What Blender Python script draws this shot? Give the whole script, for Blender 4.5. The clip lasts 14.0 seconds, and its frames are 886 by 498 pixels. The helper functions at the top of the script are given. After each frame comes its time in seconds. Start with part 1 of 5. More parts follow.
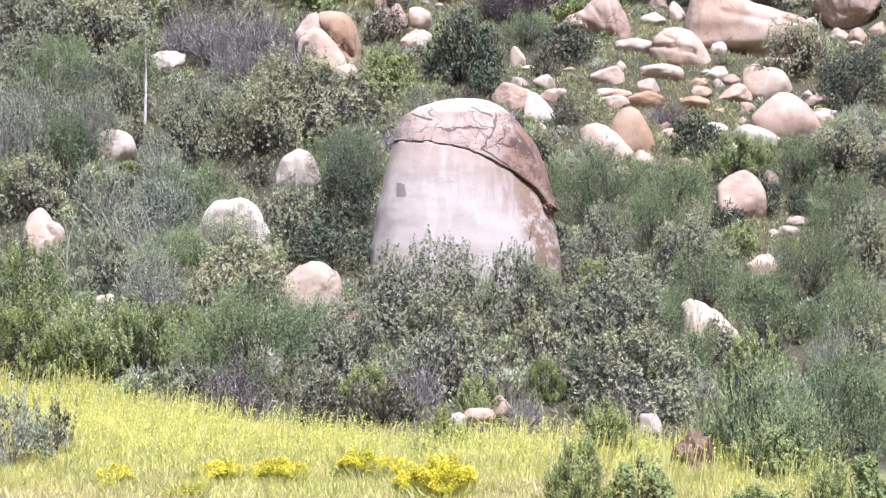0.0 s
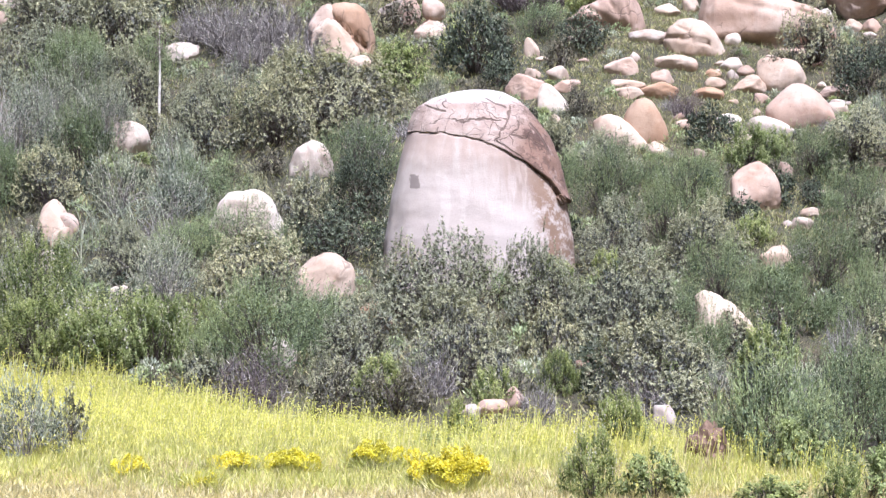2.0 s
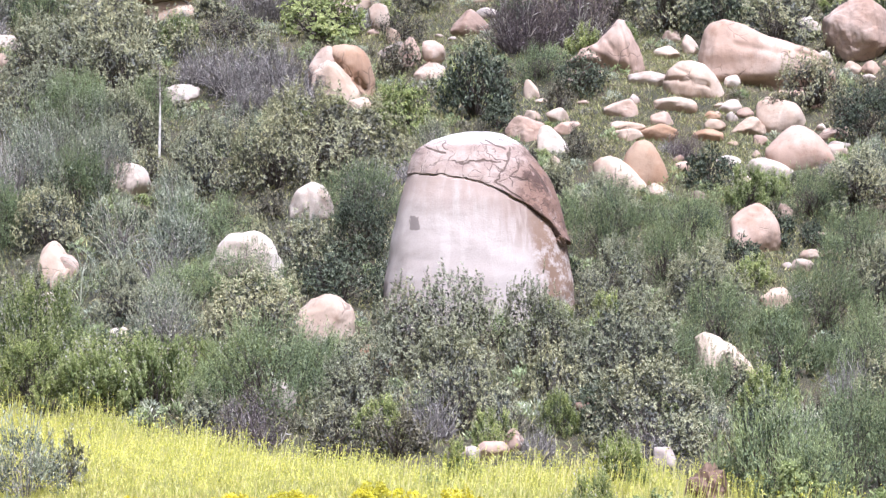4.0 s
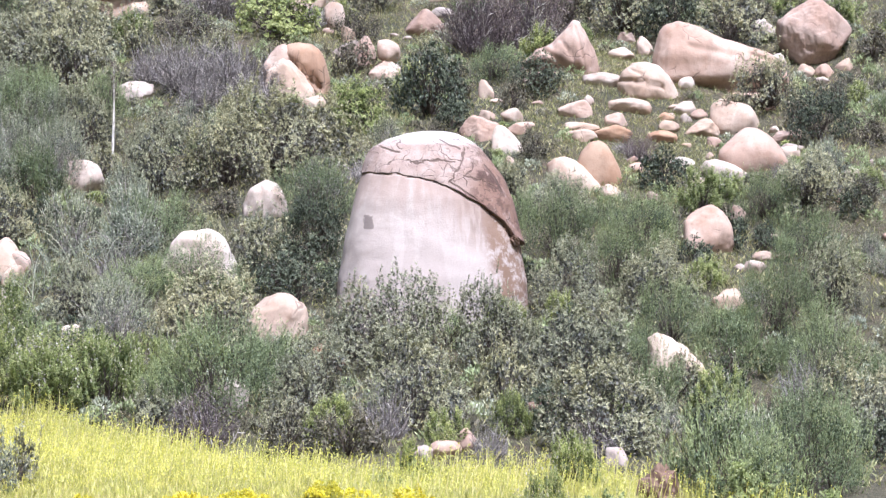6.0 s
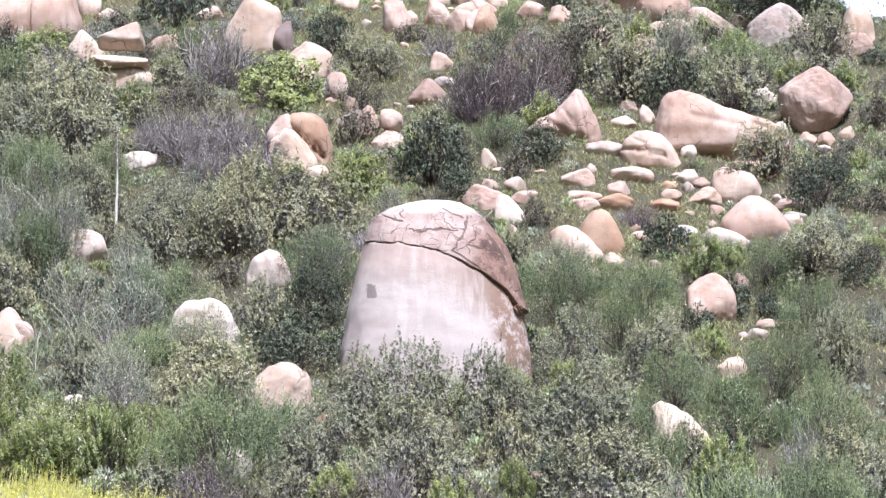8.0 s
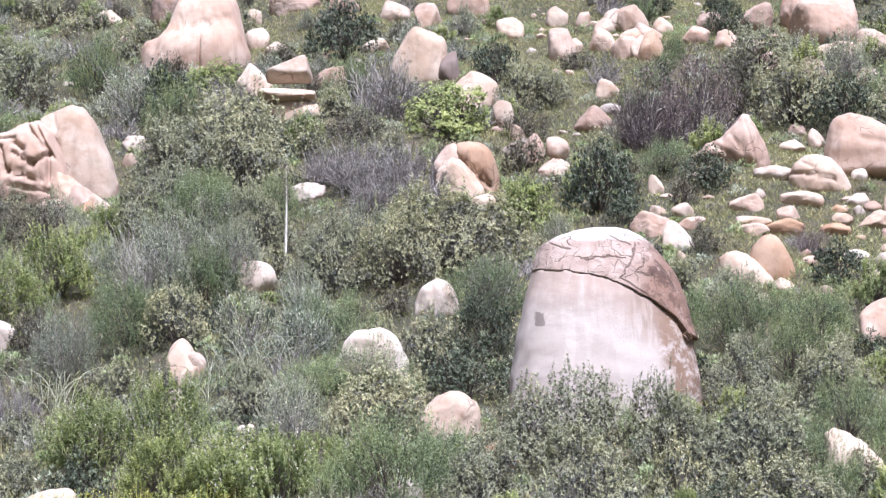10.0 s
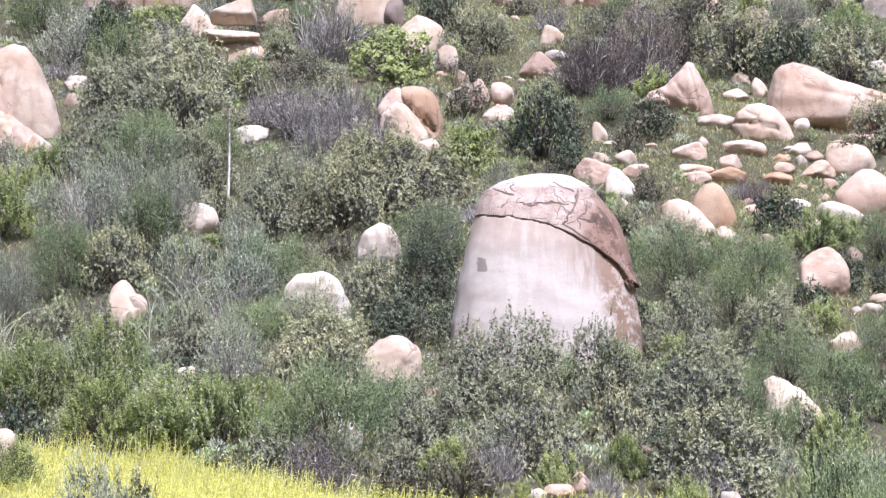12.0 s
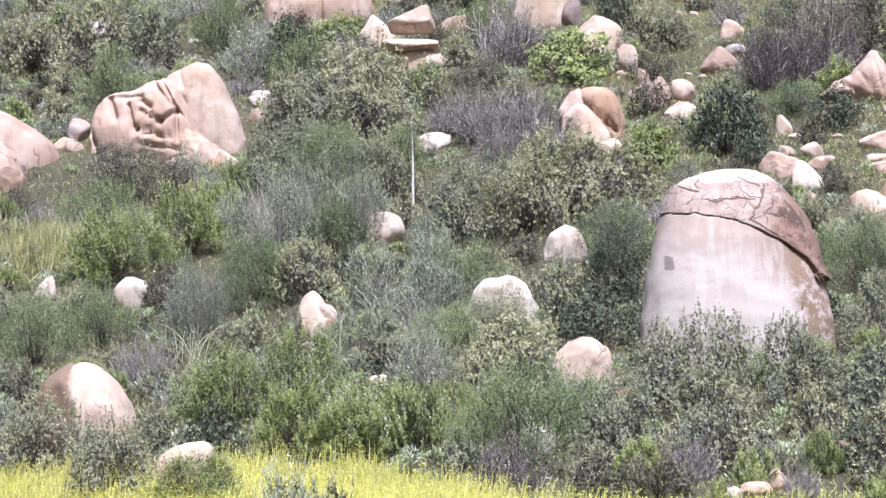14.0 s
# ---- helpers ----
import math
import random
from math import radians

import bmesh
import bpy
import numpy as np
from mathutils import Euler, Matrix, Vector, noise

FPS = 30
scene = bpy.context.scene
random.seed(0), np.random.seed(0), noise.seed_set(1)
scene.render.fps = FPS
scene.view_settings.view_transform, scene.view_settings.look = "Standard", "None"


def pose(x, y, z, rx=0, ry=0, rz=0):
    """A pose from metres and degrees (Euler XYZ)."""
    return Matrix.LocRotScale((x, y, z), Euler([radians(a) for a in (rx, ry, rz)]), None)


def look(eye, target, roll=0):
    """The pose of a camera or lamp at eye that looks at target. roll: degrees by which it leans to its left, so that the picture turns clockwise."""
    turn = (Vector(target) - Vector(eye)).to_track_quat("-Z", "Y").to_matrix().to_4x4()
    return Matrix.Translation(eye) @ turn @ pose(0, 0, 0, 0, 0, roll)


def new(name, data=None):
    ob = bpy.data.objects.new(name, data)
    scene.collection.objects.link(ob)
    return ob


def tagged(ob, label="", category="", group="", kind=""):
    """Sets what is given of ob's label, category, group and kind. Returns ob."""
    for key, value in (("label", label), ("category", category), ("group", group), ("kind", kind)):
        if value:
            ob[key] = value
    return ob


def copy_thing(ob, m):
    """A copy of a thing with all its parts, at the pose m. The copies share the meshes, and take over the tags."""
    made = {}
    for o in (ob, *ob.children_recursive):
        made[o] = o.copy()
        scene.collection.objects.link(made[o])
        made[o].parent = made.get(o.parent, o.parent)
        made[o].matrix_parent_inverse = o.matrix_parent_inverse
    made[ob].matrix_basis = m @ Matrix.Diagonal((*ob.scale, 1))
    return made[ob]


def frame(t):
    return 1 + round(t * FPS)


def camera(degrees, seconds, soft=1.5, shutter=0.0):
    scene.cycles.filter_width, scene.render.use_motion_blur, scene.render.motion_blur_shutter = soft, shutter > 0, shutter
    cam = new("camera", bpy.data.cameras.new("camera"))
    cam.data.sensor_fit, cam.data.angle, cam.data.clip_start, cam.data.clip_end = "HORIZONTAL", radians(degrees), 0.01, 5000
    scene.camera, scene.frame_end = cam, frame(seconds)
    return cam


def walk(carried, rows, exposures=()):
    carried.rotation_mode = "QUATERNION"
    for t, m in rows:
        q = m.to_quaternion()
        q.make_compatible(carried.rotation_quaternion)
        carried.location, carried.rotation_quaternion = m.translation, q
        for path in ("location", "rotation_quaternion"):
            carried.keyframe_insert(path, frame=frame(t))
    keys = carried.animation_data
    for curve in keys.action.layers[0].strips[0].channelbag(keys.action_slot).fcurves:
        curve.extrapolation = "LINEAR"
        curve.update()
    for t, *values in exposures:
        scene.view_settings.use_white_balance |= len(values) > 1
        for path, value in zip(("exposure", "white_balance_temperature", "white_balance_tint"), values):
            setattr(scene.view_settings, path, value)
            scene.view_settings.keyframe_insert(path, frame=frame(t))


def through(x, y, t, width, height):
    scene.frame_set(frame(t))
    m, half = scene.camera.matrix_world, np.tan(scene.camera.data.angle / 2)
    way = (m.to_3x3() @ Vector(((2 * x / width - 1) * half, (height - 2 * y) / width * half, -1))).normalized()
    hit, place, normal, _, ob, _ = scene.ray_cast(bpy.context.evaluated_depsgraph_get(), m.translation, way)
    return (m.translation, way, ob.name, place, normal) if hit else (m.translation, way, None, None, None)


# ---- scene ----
EYE = 1.6
cam = camera(24.0, 14.0, soft=1.37)
ROWS = [
    (0.0, 0.000, 3.000, 0.000),
    (0.5, -0.007, 2.932, 0.083),
    (1.0, 0.064, 2.837, 0.079),
    (1.5, 0.229, 2.756, 0.054),
    (2.0, 0.377, 2.763, -0.012),
    (2.5, 0.496, 2.955, -0.043),
    (3.0, 0.580, 3.301, 0.016),
    (3.2, 0.608, 3.471, -0.080),
    (5.3, -0.422, 4.044, -0.069),
    (5.5, -0.603, 3.981, -0.199),
    (6.0, -0.923, 3.896, -0.334),
    (6.5, -1.105, 4.057, -0.414),
    (7.0, -1.199, 4.489, -0.420),
    (7.5, -1.177, 5.130, -0.324),
    (8.0, -0.826, 5.785, -0.194),
    (8.5, 0.030, 6.303, 0.086),
    (9.0, 1.451, 6.578, 0.275),
    (9.2, 2.112, 6.598, 0.376),
    (11.3, 4.903, 5.954, -0.741),
    (11.5, 4.179, 5.718, -0.729),
    (12.0, 2.191, 5.043, -0.540),
    (12.5, 0.970, 4.536, -0.064),
    (13.0, 1.343, 4.333, 0.500),
    (13.5, 3.606, 4.513, 1.008),
    (14.0, 7.461, 5.151, 1.060),
]
walk(cam, [(t, pose(0, 0, EYE, 90 + pitch, roll, yaw)) for t, yaw, pitch, roll in ROWS],
     exposures=[(0.0, 0.95, 5420, 17.8), (14.0, 0.95, 5420, 17.8)])

# ---------------------------------------------------------------- light
SUN_ELEVATION, SUN_AZIMUTH = 61.0, 161.0
world = bpy.data.worlds.new("sky")
scene.world = world
world.use_nodes = True
wn = world.node_tree.nodes
sky = wn.new("ShaderNodeTexSky")
sky.sky_type, sky.sun_disc = "NISHITA", False
sky.sun_elevation, sky.sun_rotation = radians(SUN_ELEVATION), radians(SUN_AZIMUTH)
sky.dust_density, sky.ozone_density = 9.0, 0.3
wn["Background"].inputs["Strength"].default_value = 0.061
world.node_tree.links.new(sky.outputs[0], wn["Background"].inputs["Color"])
sun = new("sun", bpy.data.lights.new("sun", "SUN"))
sun.data.energy, sun.data.angle, sun.data.color = 4.4, radians(3), (1.0, 0.97, 0.94)
el, az = radians(SUN_ELEVATION), radians(SUN_AZIMUTH)
sun.matrix_world = look((math.sin(az) * math.cos(el) * 200, math.cos(az) * math.cos(el) * 200, math.sin(el) * 200), (0, 0, 0))


# ---------------------------------------------------------------- materials
class Nodes:
    """A small wrapper round one node material."""

    def __init__(self, name):
        self.mat = bpy.data.materials.new(name)
        self.mat.use_nodes = True
        self.tree = self.mat.node_tree
        self.bsdf = self.tree.nodes["Principled BSDF"]
        self.out = self.tree.nodes["Material Output"]
        self.geo = self.node("ShaderNodeNewGeometry")
        self.info = self.node("ShaderNodeObjectInfo")
        self.co = self.node("ShaderNodeTexCoord")

    def node(self, kind, **props):
        n = self.tree.nodes.new(kind)
        for k, v in props.items():
            setattr(n, k, v)
        return n

    def link(self, a, b):
        self.tree.links.new(a, b)

    def put(self, value, socket):
        if isinstance(value, (int, float)):
            socket.default_value = value
        elif isinstance(value, tuple):
            socket.default_value = (*value, 1.0) if len(value) == 3 and socket.type == "RGBA" else value
        else:
            self.link(value, socket)

    def mix(self, fac, a, b, mode="MIX"):
        n = self.node("ShaderNodeMix", data_type="RGBA", blend_type=mode)
        self.put(fac, n.inputs["Factor"])
        self.put(a, n.inputs[6])
        self.put(b, n.inputs[7])
        return n.outputs[2]

    def math(self, op, a, b=0.0, clamp=False):
        n = self.node("ShaderNodeMath", operation=op, use_clamp=clamp)
        self.put(a, n.inputs[0])
        self.put(b, n.inputs[1])
        return n.outputs[0]

    def ramp(self, value, lo, hi):
        n = self.node("ShaderNodeMapRange", clamp=True)
        n.interpolation_type = "SMOOTHSTEP"
        self.put(value, n.inputs[0])
        n.inputs[1].default_value, n.inputs[2].default_value = lo, hi
        return n.outputs[0]

    def noise(self, where, scale, detail=4.0, rough=0.55, stretch=None):
        if stretch:
            m = self.node("ShaderNodeMapping")
            self.link(where, m.inputs[0])
            m.inputs["Scale"].default_value = stretch
            where = m.outputs[0]
        n = self.node("ShaderNodeTexNoise")
        self.link(where, n.inputs["Vector"])
        n.inputs["Scale"].default_value, n.inputs["Detail"].default_value, n.inputs["Roughness"].default_value = scale, detail, rough
        return n.outputs[0]

    def bump(self, height, strength, distance):
        n = self.node("ShaderNodeBump")
        self.put(height, n.inputs["Height"])
        n.inputs["Strength"].default_value, n.inputs["Distance"].default_value = strength, distance
        self.link(n.outputs[0], self.bsdf.inputs["Normal"])


def granite(name, light, warm, dark, streak=0.35, flank=0.0):
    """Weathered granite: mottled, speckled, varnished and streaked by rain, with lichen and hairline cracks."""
    m = Nodes(name)
    p = m.geo.outputs["Position"]
    big, mid, fine = m.noise(p, 0.6, 4), m.noise(p, 2.0, 5, 0.55), m.noise(p, 24, 3, 0.7)
    col = m.mix(m.ramp(big, 0.36, 0.62), light, warm)
    col = m.mix(m.math("MULTIPLY", m.ramp(mid, 0.46, 0.7), 0.7), col, warm)
    run = m.noise(p, 1.0, 5, 0.62, (2.6, 2.6, 0.3))
    col = m.mix(m.math("MULTIPLY", m.ramp(run, 0.5, 0.7), streak), col, dark)
    rust = m.noise(p, 1.15, 5, 0.6)
    col = m.mix(m.math("MULTIPLY", m.ramp(rust, 0.52, 0.68), 0.42), col, (0.260, 0.149, 0.087))
    lichen = m.noise(p, 6.5, 6, 0.7)
    col = m.mix(m.math("MULTIPLY", m.ramp(lichen, 0.6, 0.7), 0.4), col, dark)
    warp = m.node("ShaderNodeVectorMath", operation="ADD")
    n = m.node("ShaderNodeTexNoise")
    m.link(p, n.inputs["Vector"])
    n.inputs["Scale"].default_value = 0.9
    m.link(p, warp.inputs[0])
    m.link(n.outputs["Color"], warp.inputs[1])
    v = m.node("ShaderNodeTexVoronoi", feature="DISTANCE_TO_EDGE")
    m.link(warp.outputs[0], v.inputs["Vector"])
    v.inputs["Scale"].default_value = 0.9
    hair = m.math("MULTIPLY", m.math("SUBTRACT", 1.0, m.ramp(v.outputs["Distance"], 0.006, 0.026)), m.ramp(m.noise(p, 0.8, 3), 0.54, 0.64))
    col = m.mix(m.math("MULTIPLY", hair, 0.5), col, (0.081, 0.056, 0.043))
    if flank:
        xyz = m.node("ShaderNodeSeparateXYZ")
        m.link(m.co.outputs["Object"], xyz.inputs[0])
        side = m.math("ADD", m.math("ADD", m.math("MULTIPLY", xyz.outputs[0], -1.0), m.math("MULTIPLY", run, 0.7)), m.math("MULTIPLY", xyz.outputs[2], -0.15))
        col = m.mix(m.math("MULTIPLY", m.ramp(side, flank + 0.2, flank + 0.5), 0.85), col, (0.12, 0.075, 0.045))
    tint = m.mix(m.info.outputs["Random"], (0.84, 0.82, 0.82), (1.08, 1.04, 1.0))
    col = m.mix(1.0, col, tint, "MULTIPLY")
    col = m.mix(m.math("MULTIPLY", m.ramp(fine, 0.42, 0.7), 0.12), col, (0.075, 0.062, 0.056))
    m.put(col, m.bsdf.inputs["Base Color"])
    m.bsdf.inputs["Roughness"].default_value = 0.92
    m.bump(m.math("SUBTRACT", m.math("ADD", mid, m.math("MULTIPLY", fine, 0.03)), m.math("MULTIPLY", hair, 0.5)), 0.4, 0.1)
    return m.mat


def leafy(name, dark, mid, pale, pale_share, through=0.16):
    """Leaves that differ one by one and bush by bush, and let some light through."""
    m = Nodes(name)
    r = m.geo.outputs["Random Per Island"]
    col = m.mix(m.ramp(r, 0.0, 0.75), dark, mid)
    col = m.mix(m.ramp(r, 1.0 - pale_share, 1.0 - pale_share + 0.12), col, pale)
    tint = m.mix(m.info.outputs["Random"], (0.82, 0.85, 0.86), (1.18, 1.15, 1.05))
    col = m.mix(1.0, col, tint, "MULTIPLY")
    patch, tuft = m.noise(m.geo.outputs["Position"], 0.7, 3), m.noise(m.geo.outputs["Position"], 3.2, 2)
    col = m.mix(m.math("MULTIPLY", m.ramp(patch, 0.4, 0.7), 0.4), col, m.mix(1.0, col, (1.16, 1.08, 0.9), "MULTIPLY"))
    col = m.mix(1.0, col, m.mix(m.ramp(tuft, 0.36, 0.64), (0.8, 0.81, 0.82), (1.16, 1.15, 1.12)), "MULTIPLY")
    m.put(col, m.bsdf.inputs["Base Color"])
    m.bsdf.inputs["Roughness"].default_value = 0.62
    t = m.node("ShaderNodeBsdfTranslucent")
    m.put(col, t.inputs[0])
    mx = m.node("ShaderNodeMixShader")
    mx.inputs[0].default_value = through
    m.link(m.bsdf.outputs[0], mx.inputs[1])
    m.link(t.outputs[0], mx.inputs[2])
    m.link(mx.outputs[0], m.out.inputs[0])
    return m.mat


def bark(name, a, b):
    m = Nodes(name)
    n = m.noise(m.geo.outputs["Position"], 14, 4, 0.6, (1, 1, 0.3))
    col = m.mix(m.ramp(m.geo.outputs["Random Per Island"], 0, 1), a, b)
    col = m.mix(m.ramp(n, 0.4, 0.7), col, m.mix(1.0, col, (0.6, 0.58, 0.56), "MULTIPLY"))
    m.put(col, m.bsdf.inputs["Base Color"])
    m.bsdf.inputs["Roughness"].default_value = 0.85
    return m.mat


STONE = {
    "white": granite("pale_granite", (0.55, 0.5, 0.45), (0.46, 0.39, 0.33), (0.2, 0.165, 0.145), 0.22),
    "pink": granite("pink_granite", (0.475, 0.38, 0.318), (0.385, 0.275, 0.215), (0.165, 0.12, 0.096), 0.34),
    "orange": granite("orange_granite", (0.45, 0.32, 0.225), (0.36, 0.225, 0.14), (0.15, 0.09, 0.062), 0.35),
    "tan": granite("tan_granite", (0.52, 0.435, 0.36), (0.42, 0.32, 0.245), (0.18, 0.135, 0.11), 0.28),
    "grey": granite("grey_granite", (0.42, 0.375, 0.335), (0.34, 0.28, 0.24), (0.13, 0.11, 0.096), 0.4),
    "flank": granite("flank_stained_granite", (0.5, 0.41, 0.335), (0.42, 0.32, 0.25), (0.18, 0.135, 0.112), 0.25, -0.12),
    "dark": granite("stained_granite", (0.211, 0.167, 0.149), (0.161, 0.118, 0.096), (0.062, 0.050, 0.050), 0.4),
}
LEAF = {
    "sumac": leafy("sumac_leaf", (0.26, 0.268, 0.17), (0.36, 0.358, 0.235), (0.43, 0.415, 0.285), 0.15),
    "broom": leafy("broom_needle", (0.18, 0.225, 0.115), (0.325, 0.39, 0.205), (0.42, 0.48, 0.28), 0.15),
    "dark": leafy("oak_leaf", (0.045, 0.058, 0.038), (0.135, 0.16, 0.105), (0.23, 0.25, 0.175), 0.1),
    "sage": leafy("sage_leaf", (0.2, 0.225, 0.165), (0.44, 0.475, 0.36), (0.587, 0.600, 0.5), 0.22),
    "black_sage": leafy("black_sage_leaf", (0.19, 0.235, 0.08), (0.37, 0.42, 0.165), (0.5, 0.52, 0.29), 0.24, 0.45),
    "lime": leafy("vine_leaf", (0.25, 0.3, 0.11), (0.37, 0.42, 0.17), (0.48, 0.51, 0.26), 0.2, 0.45),
    "brush": leafy("buckwheat_leaf", (0.070, 0.064, 0.048), (0.217, 0.207, 0.149), (0.348, 0.314, 0.240), 0.18),
    "twig": leafy("withered_leaf", (0.125, 0.116, 0.113), (0.216, 0.208, 0.191), (0.333, 0.324, 0.291), 0.15),
    "purple": leafy("dry_leaf", (0.11, 0.088, 0.092), (0.19, 0.155, 0.15), (0.27, 0.24, 0.19), 0.15),
    "grass": leafy("meadow_grass", (0.47, 0.48, 0.13), (0.64, 0.62, 0.2), (0.74, 0.69, 0.36), 0.35, 0.45),
    "straw": leafy("tall_straw", (0.26, 0.27, 0.12), (0.42, 0.42, 0.22), (0.56, 0.53, 0.34), 0.4, 0.35),
    "dry": leafy("slope_grass", (0.2, 0.215, 0.09), (0.36, 0.36, 0.17), (0.47, 0.43, 0.25), 0.3, 0.3),
    "flower": leafy("mustard_petal", (0.64, 0.62, 0.1), (0.7, 0.68, 0.16), (0.74, 0.72, 0.28), 0.3, 0.4),
    "hay": leafy("bleached_hay", (0.56, 0.48, 0.22), (0.68, 0.58, 0.3), (0.76, 0.66, 0.42), 0.35, 0.45),
    "yellow": leafy("goldfields_petal", (0.58, 0.5, 0.01), (0.68, 0.6, 0.03), (0.72, 0.65, 0.1), 0.3, 0.35),
    "cream": leafy("cream_blossom", (0.352, 0.339, 0.294), (0.448, 0.435, 0.384), (0.525, 0.506, 0.467), 0.3, 0.2),
    # the leaf colours again, darkened for the shade inside a crown
    "shade_sumac": leafy("shaded_sumac_leaf", (0.075, 0.08, 0.07), (0.165, 0.165, 0.14), (0.24, 0.235, 0.21), 0.15),
    "shade_broom": leafy("shaded_broom_leaf", (0.05, 0.07, 0.036), (0.14, 0.18, 0.09), (0.23, 0.26, 0.14), 0.1),
    "shade_dark": leafy("shaded_oak_evergreen_leaf", (0.018, 0.026, 0.018), (0.05, 0.065, 0.042), (0.09, 0.1, 0.07), 0.1),
    "shade_sage": leafy("shaded_sage_leaf", (0.06, 0.07, 0.055), (0.14, 0.155, 0.125), (0.22, 0.22, 0.19), 0.1),
    "shade_black_sage": leafy("shaded_black_sage_leaf", (0.09, 0.12, 0.04), (0.2, 0.24, 0.085), (0.31, 0.34, 0.14), 0.1, 0.4),
    "shade_lime": leafy("shaded_vine_leaf", (0.08, 0.11, 0.03), (0.16, 0.2, 0.07), (0.24, 0.26, 0.12), 0.1),
    "shade_brush": leafy("shaded_buckwheat_leaf", (0.05, 0.045, 0.035), (0.12, 0.11, 0.08), (0.2, 0.17, 0.13), 0.1),
}
WOOD = {
    "brown": bark("shrub_bark", (0.077, 0.058, 0.048), (0.141, 0.115, 0.096)),
    "grey": bark("dead_twig", (0.15, 0.135, 0.13), (0.44, 0.4, 0.385)),
    "purple": bark("purple_twig", (0.11, 0.085, 0.09), (0.22, 0.175, 0.18)),
    "pale": bark("bleached_stalk", (0.52, 0.48, 0.43), (0.68, 0.64, 0.58)),
}


def soil():
    m = Nodes("hillside_soil")
    p = m.geo.outputs["Position"]
    a, b, c = m.noise(p, 0.22, 4), m.noise(p, 1.7, 5), m.noise(p, 11, 4, 0.7)
    col = m.mix(m.ramp(a, 0.38, 0.62), (0.056, 0.057, 0.034), (0.112, 0.099, 0.056))
    col = m.mix(m.ramp(b, 0.5, 0.72), col, (0.124, 0.084, 0.056))
    col = m.mix(m.math("MULTIPLY", m.ramp(c, 0.4, 0.7), 0.6), col, (0.062, 0.068, 0.028))
    col = m.mix(m.math("MULTIPLY", m.ramp(m.noise(p, 30, 3, 0.7), 0.52, 0.62), 0.6), col, (0.24, 0.2, 0.13))
    xyz = m.node("ShaderNodeSeparateXYZ")
    m.link(p, xyz.inputs[0])
    edge = m.math("ADD", m.math("ADD", xyz.outputs[1], m.math("MULTIPLY", m.math("MAXIMUM", xyz.outputs[0], -7.0), 0.62)), m.math("MULTIPLY", a, 3.0))
    mead = m.mix(m.ramp(c, 0.3, 0.7), (0.4, 0.38, 0.16), (0.28, 0.27, 0.11))
    col = m.mix(m.ramp(edge, 43.0, 45.0), mead, col)
    m.put(col, m.bsdf.inputs["Base Color"])
    m.bsdf.inputs["Roughness"].default_value = 0.95
    m.bump(m.math("ADD", b, m.math("MULTIPLY", c, 0.9)), 1.0, 0.25)
    return m.mat


SOIL = soil()
EARTH = bark("bare_red_earth", (0.167, 0.105, 0.071), (0.211, 0.136, 0.093))

# ---------------------------------------------------------------- ground
SLOPE_Y = np.array([0, 20, 30, 38, 46, 54, 62, 400.0])
SLOPE = np.array([-0.05, -0.03, 0.02, 0.09, 0.18, 0.32, 0.46, 0.46])
FINE_Y = np.arange(0, 400.01, 0.25)
RISE = np.concatenate([[0], np.cumsum(np.interp((FINE_Y[1:] + FINE_Y[:-1]) / 2, SLOPE_Y, SLOPE)) * 0.25])


def ground(x, y):
    """Height of the hillside: a dip before the meadow, a steepening slope, a crest that recedes to the west."""
    x, y = np.asarray(x, float), np.asarray(y, float)
    crest = 104 + 0.42 * np.clip(21 - x, -30, 110) + 2.0 * np.sin(x * 0.21) - 4.8 * np.clip((x - 20.5) / 0.9, 0, 1)
    over = np.clip(y - crest, 0, None)
    z = np.interp(np.minimum(y, crest), FINE_Y, RISE)
    z = z + 0.46 * (over - over**2 / 14) * (over < 14) - (over >= 14) * 0.46 * np.minimum(over - 14, 60)
    rough = np.clip((y - 30) / 25, 0, 1) * np.clip((160 - y) / 30, 0, 1)
    return z + rough * (0.22 * np.sin(x * 0.43 + 1.2 * np.sin(y * 0.3)) + 0.16 * np.sin(y * 0.71 + x * 0.33) + 0.08 * np.sin(x * 1.3 + y * 0.9))


def mesh_from(name, verts, faces, material, smooth=False):
    me = bpy.data.meshes.new(name)
    me.from_pydata(verts, [], faces)
    me.materials.append(material)
    if smooth:
        me.polygons.foreach_set("use_smooth", np.ones(len(me.polygons), bool))
    me.update()
    return me


def quads(name, corners, material):
    """A mesh of loose four-cornered pieces from an array (n, 4, 3)."""
    n = len(corners)
    me = bpy.data.meshes.new(name)
    me.vertices.add(n * 4)
    me.vertices.foreach_set("co", np.ascontiguousarray(corners, dtype=np.float32).ravel())
    me.loops.add(n * 4)
    me.loops.foreach_set("vertex_index", np.arange(n * 4, dtype=np.int32))
    me.polygons.add(n)
    me.polygons.foreach_set("loop_start", np.arange(0, n * 4, 4, dtype=np.int32))
    me.materials.append(material)
    me.update(calc_edges=True)
    return me


def spread(lo, a, b, hi, fine, coarse):
    out = [np.linspace(lo, a, coarse, endpoint=False), np.arange(a, b, fine), np.linspace(b, hi, coarse)]
    return np.concatenate(out)


